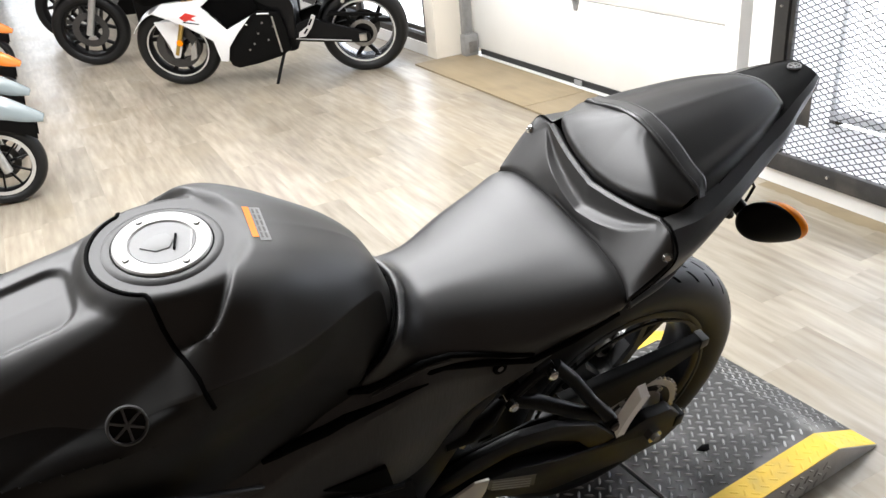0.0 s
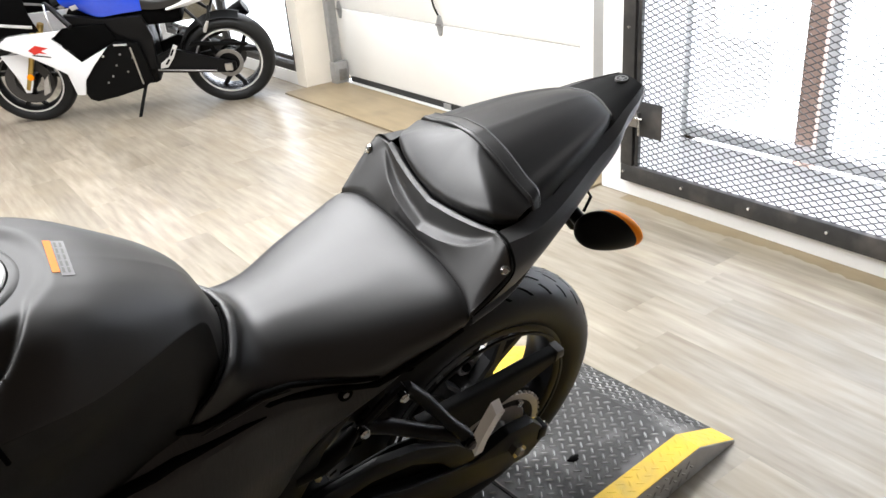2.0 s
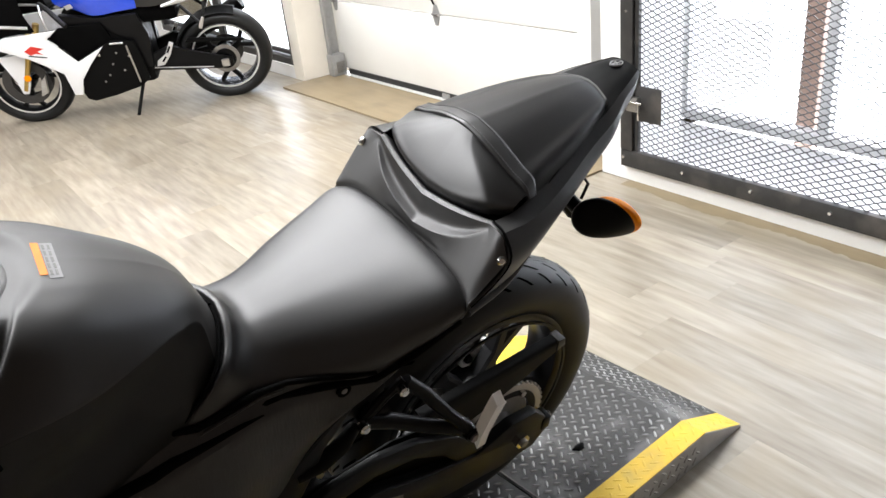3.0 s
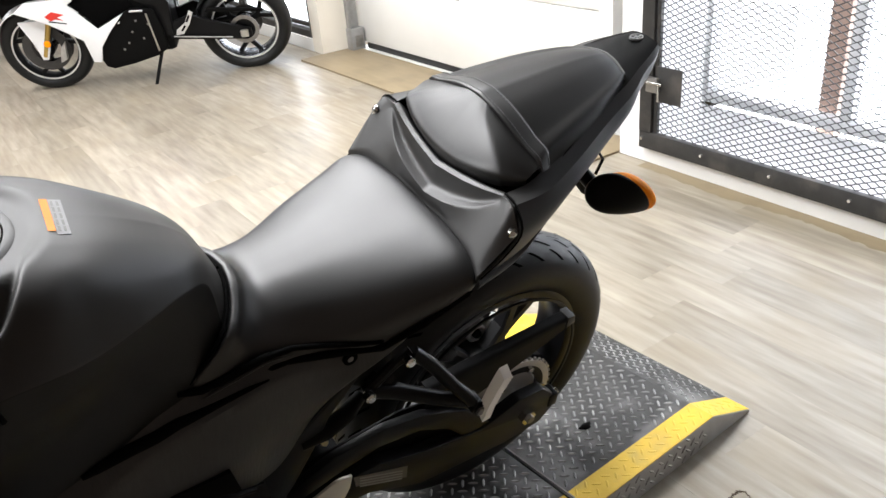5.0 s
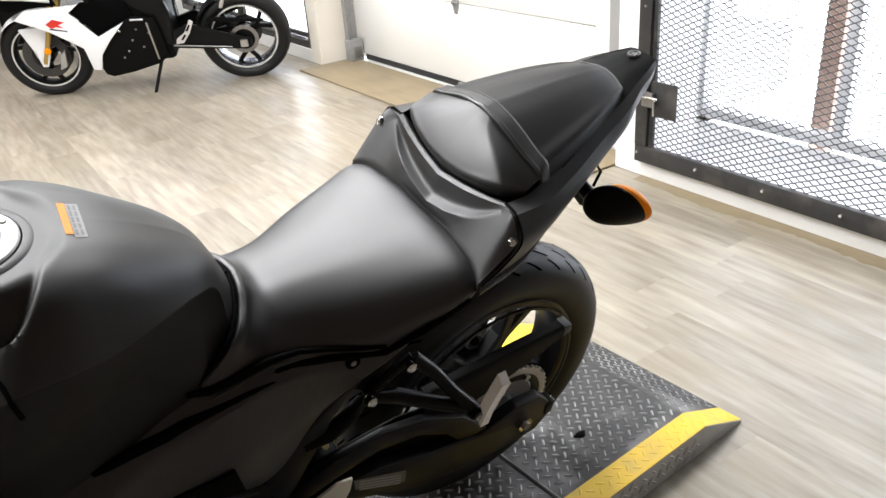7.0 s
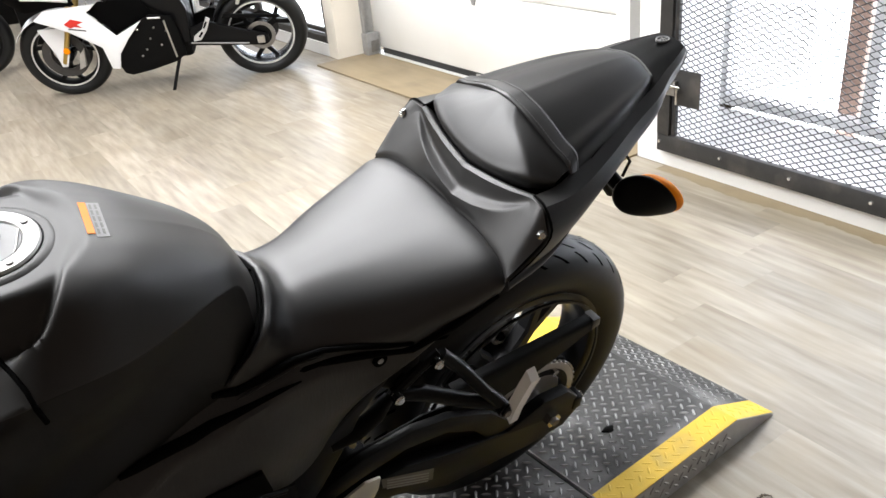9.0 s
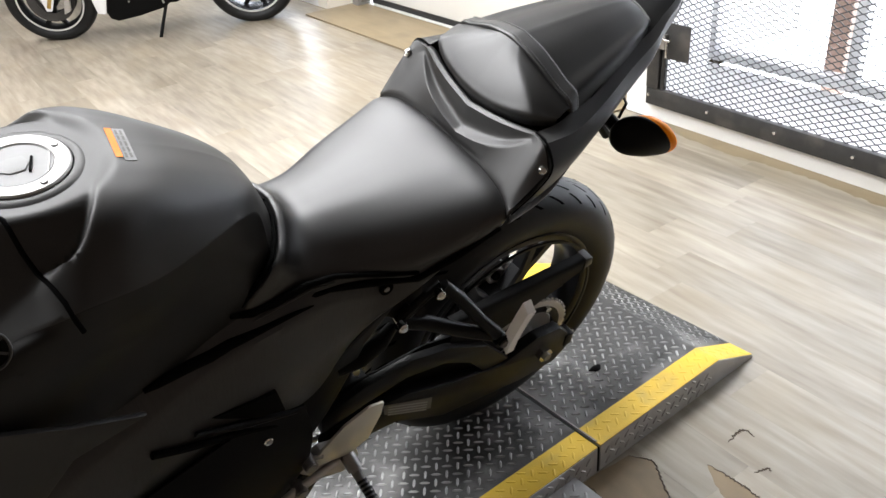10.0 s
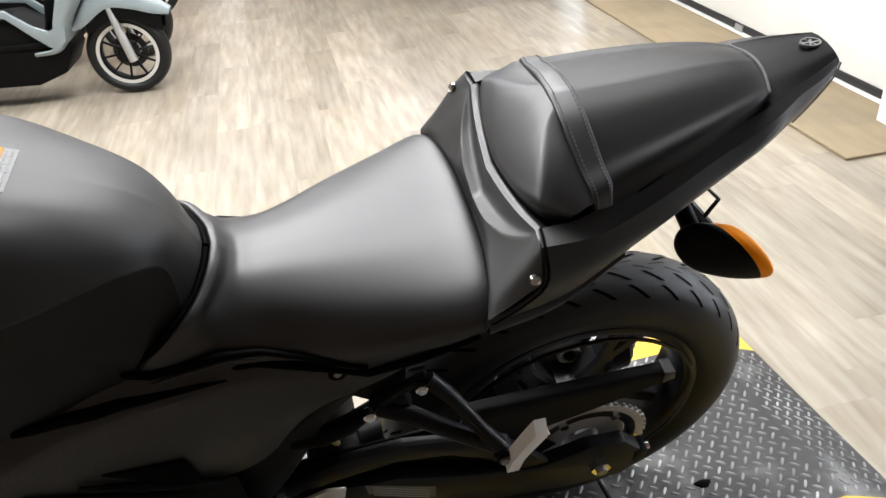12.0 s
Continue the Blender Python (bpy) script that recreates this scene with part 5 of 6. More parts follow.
# rider's footrest group
part("heel_plate", slab([(-.392, .486), (-.396, .458), (-.418, .408), (-.452, .392), (-.505, .402), (-.520, .415), (-.500, .440), (-.462, .474), (-.418, .492)], -.152, -.147, .0015), M_HEEL, bike, "polished alloy heel plate")
part("rest_hanger", slab([(-.50, .43), (-.44, .41), (-.43, .36), (-.46, .335), (-.50, .35), (-.54, .40)], -.146, -.128, .004), M_ALU_DULL, bike, "cast alloy footrest hanger")
part("rest_pivot", rod((-.452, -.175, .372), (-.455, -.145, .385), .013, bevel=.003), M_STEEL, bike)
fp = part("rider_peg", pipe([(-.452, -.170, .368), (-.452, -.19, .362), (-.448, -.235, .345), (-.446, -.268, .334)], [.009, .0075, .0075, .007], 10), M_FOOTPEG, bike, "ribbed grey footpeg")
for k in range(10):
    t = k / 10
    part("peg_rib", rod((-.451 + .004 * t, -.188 - .068 * t, .3625 - .024 * t), (-.451 + .004 * t, -.192 - .068 * t, .361 - .024 * t), .0090, seg=10), M_FRAME, fp)
part("peg_feeler", rod((-.446, -.266, .334), (-.445, -.286, .322), .005), M_STEEL, bike)
part("shift_lever", pipe([(-.47, -.150, .385), (-.55, -.158, .380), (-.63, -.165, .352)], .007), M_ALU_DULL, bike, "alloy shift lever")
part("shift_rod", pipe([(-.50, -.150, .425), (-.56, -.140, .44), (-.64, -.135, .45)], .005), M_STEEL, bike)
part("shift_joint", rod((-.525, -.166, .430), (-.525, -.140, .430), .011, bevel=.002), M_STEEL, bike)
part("shift_joint", rod((-.545, -.170, .378), (-.545, -.145, .378), .011, bevel=.002), M_STEEL, bike)
part("stand_bracket", slab([(-.58, .36), (-.52, .37), (-.50, .33), (-.53, .28), (-.60, .30)], -.135, -.115, .004), M_FRAME, bike)
part("side_stand", pipe([(-.56, -.135, .31), (-.60, -.17, .20), (-.64, -.215, .075)], .011), M_FRAME, bike, "black side stand")
part("stand_foot", moved(box(-.035, .035, -.022, .022, -.006, .006, .004), pose(-.642, -.222, .058, -16.29, 0, 0)), M_FRAME, bike)

# turn signals on short stalks
for s in (-1, 1):
    part("signal_stalk", pipe([(.030, s * .060, .850), (.034, s * .085, .840), (.034, s * .108, .834), (.036, s * .128, .830)], [.013, .011, .011, .014], 10), M_DARK, bike, "black rubber signal stalk")
    # along the axis: x, y, z, half width, half height, slant
    SIG = [(.004, .138, .834, .004, .005, .0), (.008, .139, .834, .016, .018, .0), (.017, .141, .833, .025, .030, -.1), (.032, .145, .832, .031, .037, -.28),
           (.048, .149, .831, .033, .040, -.48), (.060, .151, .830, .033, .040, -.60), (.070, .152, .8295, .0325, .039, -.62), (.080, .152, .829, .028, .033, -.58), (.085, .152, .828, .010, .012, -.5)]

    def sig(a, b):
        rings = []
        for x, y, z, w, h, g in SIG[a:b]:
            rings.append([Vector((x + .004 + .42 * w * math.cos(k) + g * h * math.sin(k), s * (y + .92 * w * math.cos(k)), z + .005 + h * math.sin(k))) for k in [2 * math.pi * i / 28 for i in range(28)]])
        return skin(rings, 16, 0, 0, False, True)
    body = part("turn_signal", sig(0, 6), M_DARK, bike, "black turn signal with an amber lens")
    part("lens", sig(5, 9), M_ORANGE, body, "amber lens")
# loose cable ends under the tail
part("tail_cable", pipe([(.01, -.08, .86), (.05, -.09, .878), (.075, -.085, .85), (.06, -.09, .83)], .0025, 6), M_DARK, bike)
part("plate_stay", pipe([(.03, -.03, .87), (.07, -.03, .80), (.12, -.03, .74)], .008, 8), M_DARK, bike)
# front wheel and fork under the nose
wheel(bike, "front_wheel", (-1.38, 0, .300), .300, .112, .222, 5, M_FRAME, None, radians(14), True, 0.3, 1, .145, .032, "black cast front wheel")
for s in (-1, 1):
    part("fork_leg", rod((-1.37, s * .09, .30), (-1.16, s * .09, .80), .024), M_FRAME, bike)

# ---- parked white and blue sport motorcycle ----
def both(f):
    for s in (-1, 1):
        f(s)


gsx = thing("parked_motorcycle", pose(1.268, 4.463, 0, 0, 0, -28.2) @ pose(0, 0, 0, 11, 0, 0), "white and blue sport motorcycle parked on its stand near the window", "motorcycle")
rw2 = wheel(gsx, "rear_wheel", (.03, 0, .300), .305, .175, .222, 3, M_POLISH, M_RIMW, radians(20), False, radians(30), 1, .11, .04, "black rear wheel with a silver rim stripe")
part("sprocket", ring_of(.07, .095, -.105, -.099, 48), M_STEEL, rw2)
part("sprocket_carrier", ring_of(.03, .078, -.096, -.088, 40, .002), M_FRAME, rw2)
fw2 = wheel(gsx, "front_wheel", (-1.275, 0, .287), .290, .118, .214, 3, M_FRAME, M_RIMW, radians(20), False, 0.4, -1, .150, .036, "black front wheel with a silver rim stripe")
part("front_disc", ring_of(.105, .150, .045, .050), M_BRONZE, fw2)
for o in rw2.children:
    if o.name.startswith(("spoke", "hub")):
        o.data.materials[0] = M_FRAME


def gsx_sides(s):
    W = [(-1.33, .60), (-1.25, .655), (-.925, .664), (-.995, .616), (-.860, .447), (-.680, .530), (-.79, .42), (-.870, .325), (-.90, .225), (-.950, .232), (-.968, .38), (-1.05, .44), (-1.141, .505)]
    ys = (-.215, -.200) if s < 0 else (.200, .215)
    part("side_fairing", slab(W, ys[0], ys[1], .006), M_WHITE, gsx, "glossy white side fairing")
    E = [(-.860, .450), (-.63, .553), (-.495, .53), (-.47, .40), (-.46, .27), (-.53, .225), (-.70, .185), (-.84, .165), (-.885, .185), (-.90, .23), (-.868, .33), (-.79, .425)]
    part("engine_cover", slab(E, s * .18, s * .198, .008), M_DARK, gsx, "black lower engine panel")
    part("air_panel", slab([(-.99, .612), (-.92, .665), (-.66, .67), (-.62, .56), (-.68, .535), (-.858, .452)], s * .17, s * .186, .004), M_GAP, gsx)
    part("frame_spar", slab([(-.90, .74), (-.68, .69), (-.44, .69), (-.40, .55), (-.42, .33), (-.52, .33), (-.52, .52), (-.66, .62), (-.9, .67)], s * .12, s * .16, .012), M_FRAME, gsx)
    part("heel_plate", slab([(-.285, .49), (-.262, .475), (-.30, .40), (-.35, .34), (-.40, .335), (-.39, .37), (-.33, .41)], s * .168, s * .176, .003), M_CARRIER, gsx, "drilled alloy heel plate")
    part("heel_hole", slab([(-.295, .462), (-.285, .455), (-.31, .415), (-.322, .42)], s * .166, s * .178), M_GAP, gsx)
    part("heel_hole", slab([(-.335, .398), (-.325, .39), (-.352, .358), (-.362, .365)], s * .166, s * .178), M_GAP, gsx)
    part("swingarm", slab([(-.45, .40), (-.30, .45), (-.12, .38), (.08, .315), (.08, .265), (.0, .25), (-.2, .27), (-.45, .30)], s * .115, s * .145, .010), M_FRAME, gsx)
    part("peg_hanger", pipe([(-.17, s * .12, .69), (-.11, s * .15, .63), (-.06, s * .18, .575)], .011), M_FRAME, gsx)
    part("peg_hanger", pipe([(-.02, s * .12, .70), (-.03, s * .15, .65), (-.06, s * .18, .585)], .009), M_FRAME, gsx)
    part("passenger_peg", pipe([(-.068, s * .185, .555), (-.055, s * .185, .585), (-.038, s * .18, .62)], [.011, .012, .009]), M_ALU_DULL, gsx, "alloy passenger peg")
    part("axle_block", box(.005, .055, min(s * .14, s * .16), max(s * .14, s * .16), .265, .315, .006), M_ALU, gsx, "bright axle block")
    part("fork_leg", pipe([(-1.275, s * .095, .26), (-1.20, s * .095, .44), (-1.13, s * .095, .62)], [.017, .018, .021]), M_GOLD, gsx, "gold upside-down fork leg")
    part("clip_on", pipe([(-1.0, s * .10, .80), (-.93, s * .20, .79), (-.83, s * .30, .71)], .016), M_FRAME, gsx, "black handlebar grip")
    part("lever", pipe([(-.96, s * .24, .84), (-.95, s * .29, .79), (-.94, s * .31, .70)], .006), M_ALU, gsx, "bright control lever")
    part("side_bolt", moved(disc(.008, -.004, .004, 12, .002), pose(-.72, s * .219, .475)), M_CHROME, gsx)
    for bx, bz in ((-.62, .47), (-.66, .40), (-.60, .35), (-.70, .33), (-.55, .44), (-.74, .29)):
        part("cover_bolt", moved(disc(.007, -.003, .003, 10, .001), pose(bx, s * .200, bz)), M_STEEL, gsx)
    part("brake_caliper", slab([(-1.17, .30), (-1.13, .34), (-1.15, .22), (-1.20, .20)], s * .06, s * .095, .008), M_ALU_DULL, gsx)
    # red decal: a plain slanted block with a bar below
    part("decal", slab([(-1.15, .560), (-1.10, .588), (-1.03, .562), (-1.075, .55), (-1.045, .525), (-1.09, .538), (-1.12, .530)], s * .2150 if s > 0 else -.2165, s * .2165 if s > 0 else -.2155), M_RED, gsx, "plain red decal")
    part("decal_bar", slab([(-1.135, .524), (-1.03, .500), (-1.03, .507), (-1.13, .531)], -.2165 if s < 0 else .2155, -.2155 if s < 0 else .2165), M_DARK, gsx)
    part("reflector", moved(disc(.022, -.005, .005, 20, .003), pose(-1.232, s * .112, .345)), M_ORANGE, gsx, "round amber reflector")


both(gsx_sides)
part("front_fender", skin([[(-1.275 + .302 * math.cos(a), y, .287 + (.302 if abs(y) < .05 else .285) * math.sin(a)) for y in (-.078, -.05, 0, .05, .078)] for a in np.linspace(radians(38), radians(150), 16)], 0, 0, .004), M_WHITE, gsx, "glossy white front mudguard")
both(lambda s: part("fender_leg", slab([(-1.37, .50), (-1.17, .50), (-1.205, .40), (-1.232, .30), (-1.262, .235), (-1.297, .238), (-1.31, .33)], s * .082, s * .106, .006), M_WHITE, gsx))
part("tank", skin([[(-.93, 0, .90), (-.93, .06, .885), (-.92, .11, .84), (-.90, .13, .80), (-.88, .12, .775)], [(-.84, 0, .99), (-.84, .09, .975), (-.83, .15, .90), (-.82, .16, .82), (-.80, .14, .755)],
                   [(-.70, 0, 1.02), (-.70, .10, 1.0), (-.70, .165, .91), (-.70, .17, .80), (-.69, .15, .705)], [(-.55, 0, .97), (-.55, .09, .955), (-.55, .14, .88), (-.55, .15, .80), (-.55, .14, .71)],
                   [(-.43, 0, .86), (-.43, .06, .85), (-.43, .10, .82), (-.43, .125, .77), (-.43, .125, .712)]], 24, 14, .004, True), M_BLUE, gsx, "glossy blue fuel tank")
part("tank_badge", slab([(-.84, .79), (-.80, .80), (-.79, .775), (-.83, .765)], -.172, -.166), M_RIMW, gsx)
part("seat", skin([[(-.45, 0, .835), (-.45, .06, .83), (-.45, .115, .79), (-.44, .125, .72)], [(-.33, 0, .80), (-.33, .09, .795), (-.33, .14, .765), (-.33, .14, .715)], [(-.20, 0, .81), (-.20, .10, .805), (-.20, .14, .78), (-.2, .135, .735)], [(-.11, 0, .83), (-.11, .08, .825), (-.11, .11, .80), (-.11, .11, .77)]], 20, 12, .004, True), M_VINYL, gsx, "black vinyl seat")
both(lambda s: part("tail_panel", skin([[(-.28, s * .138, .715), (-.28, s * .146, .705), (-.26, s * .13, .698)], [(-.10, s * .125, .775), (-.10, s * .14, .755), (-.10, s * .125, .725)], [(.06, s * .10, .83), (.06, s * .115, .80), (.06, s * .10, .775)], [(.24, s * .04, .92), (.24, s * .05, .90), (.24, s * .04, .88)]], 18, 8, .004), M_WHITE, gsx, "white tail panel"))
part("pillion_seat", skin([[(-.11, 0, .84), (-.11, .08, .835), (-.11, .11, .80)], [(.05, 0, .90), (.05, .07, .895), (.05, .10, .84)], [(.22, 0, .94), (.22, .03, .937), (.22, .045, .92)]], 12, 8, .004, True), M_VINYL2, gsx)
part("nose", skin([[(-1.52, 0, .74), (-1.52, .05, .73), (-1.52, .07, .70), (-1.50, .05, .66)], [(-1.40, 0, .86), (-1.40, .14, .82), (-1.40, .18, .74), (-1.38, .16, .64)], [(-1.24, 0, .98), (-1.24, .16, .90), (-1.24, .20, .78), (-1.24, .20, .66)], [(-1.08, 0, 1.06), (-1.08, .17, .95), (-1.08, .205, .80), (-1.05, .205, .67)]], 20, 14, .004, True), M_GAP, gsx, "dark front fairing")
both(lambda s: part("nose_stripe", pipe([(-1.36, s * .192, .735), (-1.24, s * .203, .725), (-1.08, s * .210, .70)], .010, 8), M_RIMW, gsx))
part("engine", box(-.92, -.42, -.15, .15, .22, .66, .04), M_DARK, gsx)
part("upper_block", box(-.90, -.20, -.11, .11, .60, .74, .03), M_GAP, gsx)
part("rear_hugger", skin([[(.03 + .325 * math.cos(a), y, .300 + (.325 if abs(y) < .06 else .30) * math.sin(a)) for y in (-.085, -.06, 0, .06, .085)] for a in np.linspace(radians(70), radians(165), 12)], 0, 0, .004), M_DARK, gsx)
part("chain_guard", slab([(-.20, .45), (.17, .415), (.18, .43), (-.18, .475)], -.125, -.10, .003), M_DARK, gsx)
part("exhaust", pipe([(-.40, .17, .34), (-.20, .20, .38), (.0, .215, .46), (.17, .22, .56)], [.03, .045, .06, .055], 16), M_DARK, gsx, "black exhaust silencer")
part("plate_bracket", pipe([(.05, 0, .82), (.16, 0, .76), (.26, 0, .68)], .012), M_DARK, gsx)
part("plate_arm", pipe([(-.05, -.09, .74), (.07, -.08, .735), (.11, -.05, .76)], .007), M_FRAME, gsx)
part("cover_rod", rod((-.545, -.205, .51), (-.525, -.205, .26), .006), M_ALU, gsx)
part("cover_cap", rod((-.64, -.203, .535), (-.56, -.203, .53), .007), M_ALU, gsx)
part("side_stand", pipe([(-.52, -.15, .24), (-.56, -.20, .14), (-.596, -.245, .045)], .011), M_FRAME, gsx, "black side stand")
part("stand_foot", moved(box(-.03, .03, -.02, .02, -.005, .005, .003), pose(-.60, -.252, .042, -11, 0, 0)), M_FRAME, gsx)
part("shift_rod", pipe([(-.42, -.165, .325), (-.2, -.16, .295), (-.05, -.155, .275)], .005), M_STEEL, gsx)


# ---- parked motorcycles farther back ----
def naked_bike(name, m, label, tank_mat, group):
    b = thing(name, m, label, "motorcycle", group)
    wheel(b, "front_wheel", (-1.38, 0, .30), .300, .118, .218, 5, M_FRAME, None, radians(16), False, 0.2, -1, .14, .034, "black front wheel")
    wheel(b, "rear_wheel", (0, 0, .305), .305, .16, .218, 5, M_FRAME, None, radians(16), False, 0.6, 1, .11, .034, "black rear wheel")
    for s in (-1, 1):
        part("fork_leg", pipe([(-1.38, s * .095, .28), (-1.30, s * .095, .50), (-1.18, s * .095, .82)], [.027, .027, .021]), M_STANCHION, b, "pale grey fork leg")
        part("swingarm", slab([(-.5, .42), (-.2, .37), (.05, .33), (.05, .28), (-.2, .28), (-.5, .34)], s * .10, s * .13, .008), M_FRAME, b)
        part("handlebar", pipe([(-1.10, 0, .98), (-1.08, s * .15, 1.0), (-1.02, s * .36, 1.02)], .013), M_FRAME, b)
        part("frame_spar", pipe([(-1.10, s * .05, .80), (-.80, s * .14, .66), (-.48, s * .12, .42)], .022), M_FRAME, b)
    part("front_fender", skin([[(-1.38 + .315 * math.cos(a), y, .30 + .315 * math.sin(a)) for y in (-.06, 0, .06)] for a in np.linspace(radians(35), radians(140), 14)], 0, 0, .004), tank_mat, b)
    part("engine", box(-.98, -.46, -.16, .16, .22, .60, .05), M_DARK, b)
    part("engine_case", disc(.10, -.19, -.14, 28, .015), M_STEEL, b, m=pose(-.62, 0, .38))
    part("tank", skin([[(-1.08, 0, .86), (-1.08, .06, .84), (-1.08, .08, .76)], [(-.92, 0, .96), (-.92, .13, .92), (-.92, .17, .78)], [(-.72, 0, .95), (-.72, .13, .91), (-.72, .15, .76)], [(-.55, 0, .84), (-.55, .08, .82), (-.55, .10, .74)]], 18, 10, .004, True), tank_mat, b)
    part("seat", skin([[(-.56, 0, .83), (-.56, .08, .82), (-.56, .12, .75)], [(-.30, 0, .80), (-.30, .13, .79), (-.30, .15, .74)], [(.05, 0, .86), (.05, .10, .85), (.05, .12, .79)], [(.2, 0, .88), (.2, .05, .87), (.2, .06, .83)]], 18, 8, .004, True), M_VINYL, b)
    part("headlamp", disc(.09, -.06, .06, 28, .03), M_DARK, b, m=pose(-1.30, 0, .86, 0, 0, 90))
    part("hub_cap", disc(.022, -.075, -.065, 14, .003), M_GOLD, b, m=pose(-1.38, 0, .30))
    part("exhaust", pipe([(-.85, .12, .26), (-.5, .16, .24), (-.15, .20, .36), (.15, .22, .46)], [.025, .03, .05, .05], 14), M_STEEL, b)
    part("side_stand", pipe([(-.55, -.14, .26), (-.58, -.19, .14), (-.62, -.25, .04)], .011), M_FRAME, b)
    return b


def at_front(x, y, yaw):
    return pose(x + 1.38 * math.cos(radians(yaw)), y + 1.38 * math.sin(radians(yaw)), 0, 0, 0, yaw) @ pose(0, 0, 0, 9, 0, 0)


naked_bike("naked_motorcycle", at_front(-.31, 6.36, -20), "black naked motorcycle parked behind the white one", M_PLASTIC, "parked bikes")
naked_bike("naked_motorcycle", at_front(-.36, 7.75, -20), "dark naked motorcycle with red bodywork parked farther back", M_REDP, "parked bikes")


# ---- row of scooters ----
def scooter(m, label, paint, group="scooters in a row"):
    """Front wheel's contact at the origin, facing +x."""
    b = thing("scooter", m, label, "scooter", group)
    w = wheel(b, "front_wheel", (0, 0, .238), .238, .11, .178, 10, M_FRAME, M_RIMW, 0, False, 0.15, 1, .10, .012, "black front wheel with a silver rim edge")
    for s in (-1, 1):
        part("rim_ring", ring_of(.157, .177, s * .0445, s * .0478, 72), M_RIMW, w, "wide silver rim ring")
    part("caliper", box(-.10, -.04, .03, .06, .25, .33, .01), M_STEEL, w)
    wheel(b, "rear_wheel", (-1.30, 0, .23), .232, .12, .170, 6, M_FRAME, M_RIMW, 0, False, 0.15, 1, .09, .02, "black rear wheel")
    part("fork_leg", pipe([(.035, -.085, .205), (.0, -.085, .36), (-.035, -.085, .53)], [.026, .025, .014]), M_STANCHION, b, "silver-grey fork leg")
    part("fork_leg", pipe([(.035, .085, .205), (.0, .085, .36), (-.035, .085, .53)], [.022, .022, .013]), M_STANCHION, b)
    part("front_fender", skin([[(-.24, 0, .46), (-.24, .07, .45), (-.25, .10, .425), (-.25, .095, .405)], [(-.15, 0, .575), (-.15, .08, .56), (-.16, .105, .49), (-.18, .10, .43)], [(-.03, 0, .625), (-.03, .08, .61), (-.03, .102, .55), (-.04, .10, .515)],
                               [(.09, 0, .610), (.09, .07, .595), (.09, .095, .53), (.085, .092, .50)], [(.20, 0, .545), (.20, .055, .53), (.20, .075, .485), (.195, .075, .462)], [(.29, 0, .475), (.29, .03, .47), (.285, .045, .45), (.28, .045, .44)]], 26, 12, .005, True), paint, b, "glossy painted front mudguard")
    part("fender_lining", skin([[(-.17, 0, .49), (-.17, .085, .47), (-.18, .09, .38)], [(.0, 0, .56), (.0, .085, .53), (.0, .088, .45)], [(.16, 0, .50), (.16, .07, .49), (.16, .072, .40)], [(.24, 0, .43), (.24, .05, .43), (.23, .05, .35)]], 12, 8, .004, True), M_DARK, b)
    part("leg_shield", skin([[(-.48, 0, .30), (-.48, .10, .295), (-.46, .17, .30), (-.46, .19, .32)], [(-.31, 0, .32), (-.31, .12, .32), (-.31, .19, .33), (-.34, .205, .35)], [(-.23, 0, .47), (-.235, .12, .47), (-.26, .19, .47), (-.31, .205, .48)],
                             [(-.13, 0, .63), (-.14, .12, .63), (-.18, .18, .64), (-.25, .195, .65)], [(-.11, 0, .80), (-.12, .11, .80), (-.17, .165, .81), (-.25, .18, .82)], [(-.18, 0, .95), (-.19, .10, .95), (-.23, .14, .96), (-.29, .15, .96)]], 28, 16, .012, True), paint, b, "glossy painted leg shield")
    part("front_grille", slab([(-.125, .62), (-.105, .64), (-.125, .88), (-.155, .88)], -.05, .05, .004), M_GAP, b)
    part("crest_badge", slab([(-.130, .655), (-.105, .665), (-.105, .70), (-.130, .70)], -.10, -.06, .004), M_CHROME, b)
    for s in (-1, 1):
        part("marker_lamp", slab([(-.235, .68), (-.205, .68), (-.215, .80), (-.250, .78)], s * .180, s * .192, .005), M_LENSW, b, "clear marker lamp")
        part("footboard_trim", slab([(-.90, .56), (-.556, .53), (-.43, .41), (-.36, .35), (-.31, .335), (-.27, .38), (-.255, .46), (-.30, .46), (-.35, .44), (-.43, .475), (-.55, .57), (-.90, .60)], s * .165, s * .195, .008), paint, b)
        part("handlebar", pipe([(-.38, 0, 1.02), (-.40, s * .15, 1.04), (-.46, s * .34, 1.03)], .015), M_FRAME, b)
    part("footboard", box(-.86, -.36, -.165, .165, .345, .375, .01), M_DARK, b)
    part("inner_shield", skin([[(-.42, y, .36) for y in (-.16, 0, .16)], [(-.35, y, .50) for y in (-.18, 0, .18)], [(-.32, y, .70) for y in (-.17, 0, .17)], [(-.34, y, .92) for y in (-.13, 0, .13)]], 12, 6, .01), M_DARK, b)
    part("rear_body", skin([[(-.78, 0, .74), (-.78, .12, .72), (-.80, .16, .5), (-.84, .15, .28)], [(-1.05, 0, .77), (-1.05, .15, .74), (-1.08, .19, .52), (-1.1, .17, .33)], [(-1.35, 0, .78), (-1.35, .14, .75), (-1.38, .17, .58), (-1.38, .15, .45)], [(-1.62, 0, .76), (-1.62, .07, .74), (-1.62, .09, .66), (-1.6, .08, .6)]], 20, 12, .006, True), paint, b)
    part("seat", skin([[(-.78, 0, .80), (-.78, .10, .785), (-.79, .13, .74)], [(-1.1, 0, .80), (-1.1, .13, .79), (-1.1, .15, .74)], [(-1.5, 0, .84), (-1.5, .10, .825), (-1.5, .12, .77)]], 12, 8, .01, True), M_VINYL, b)
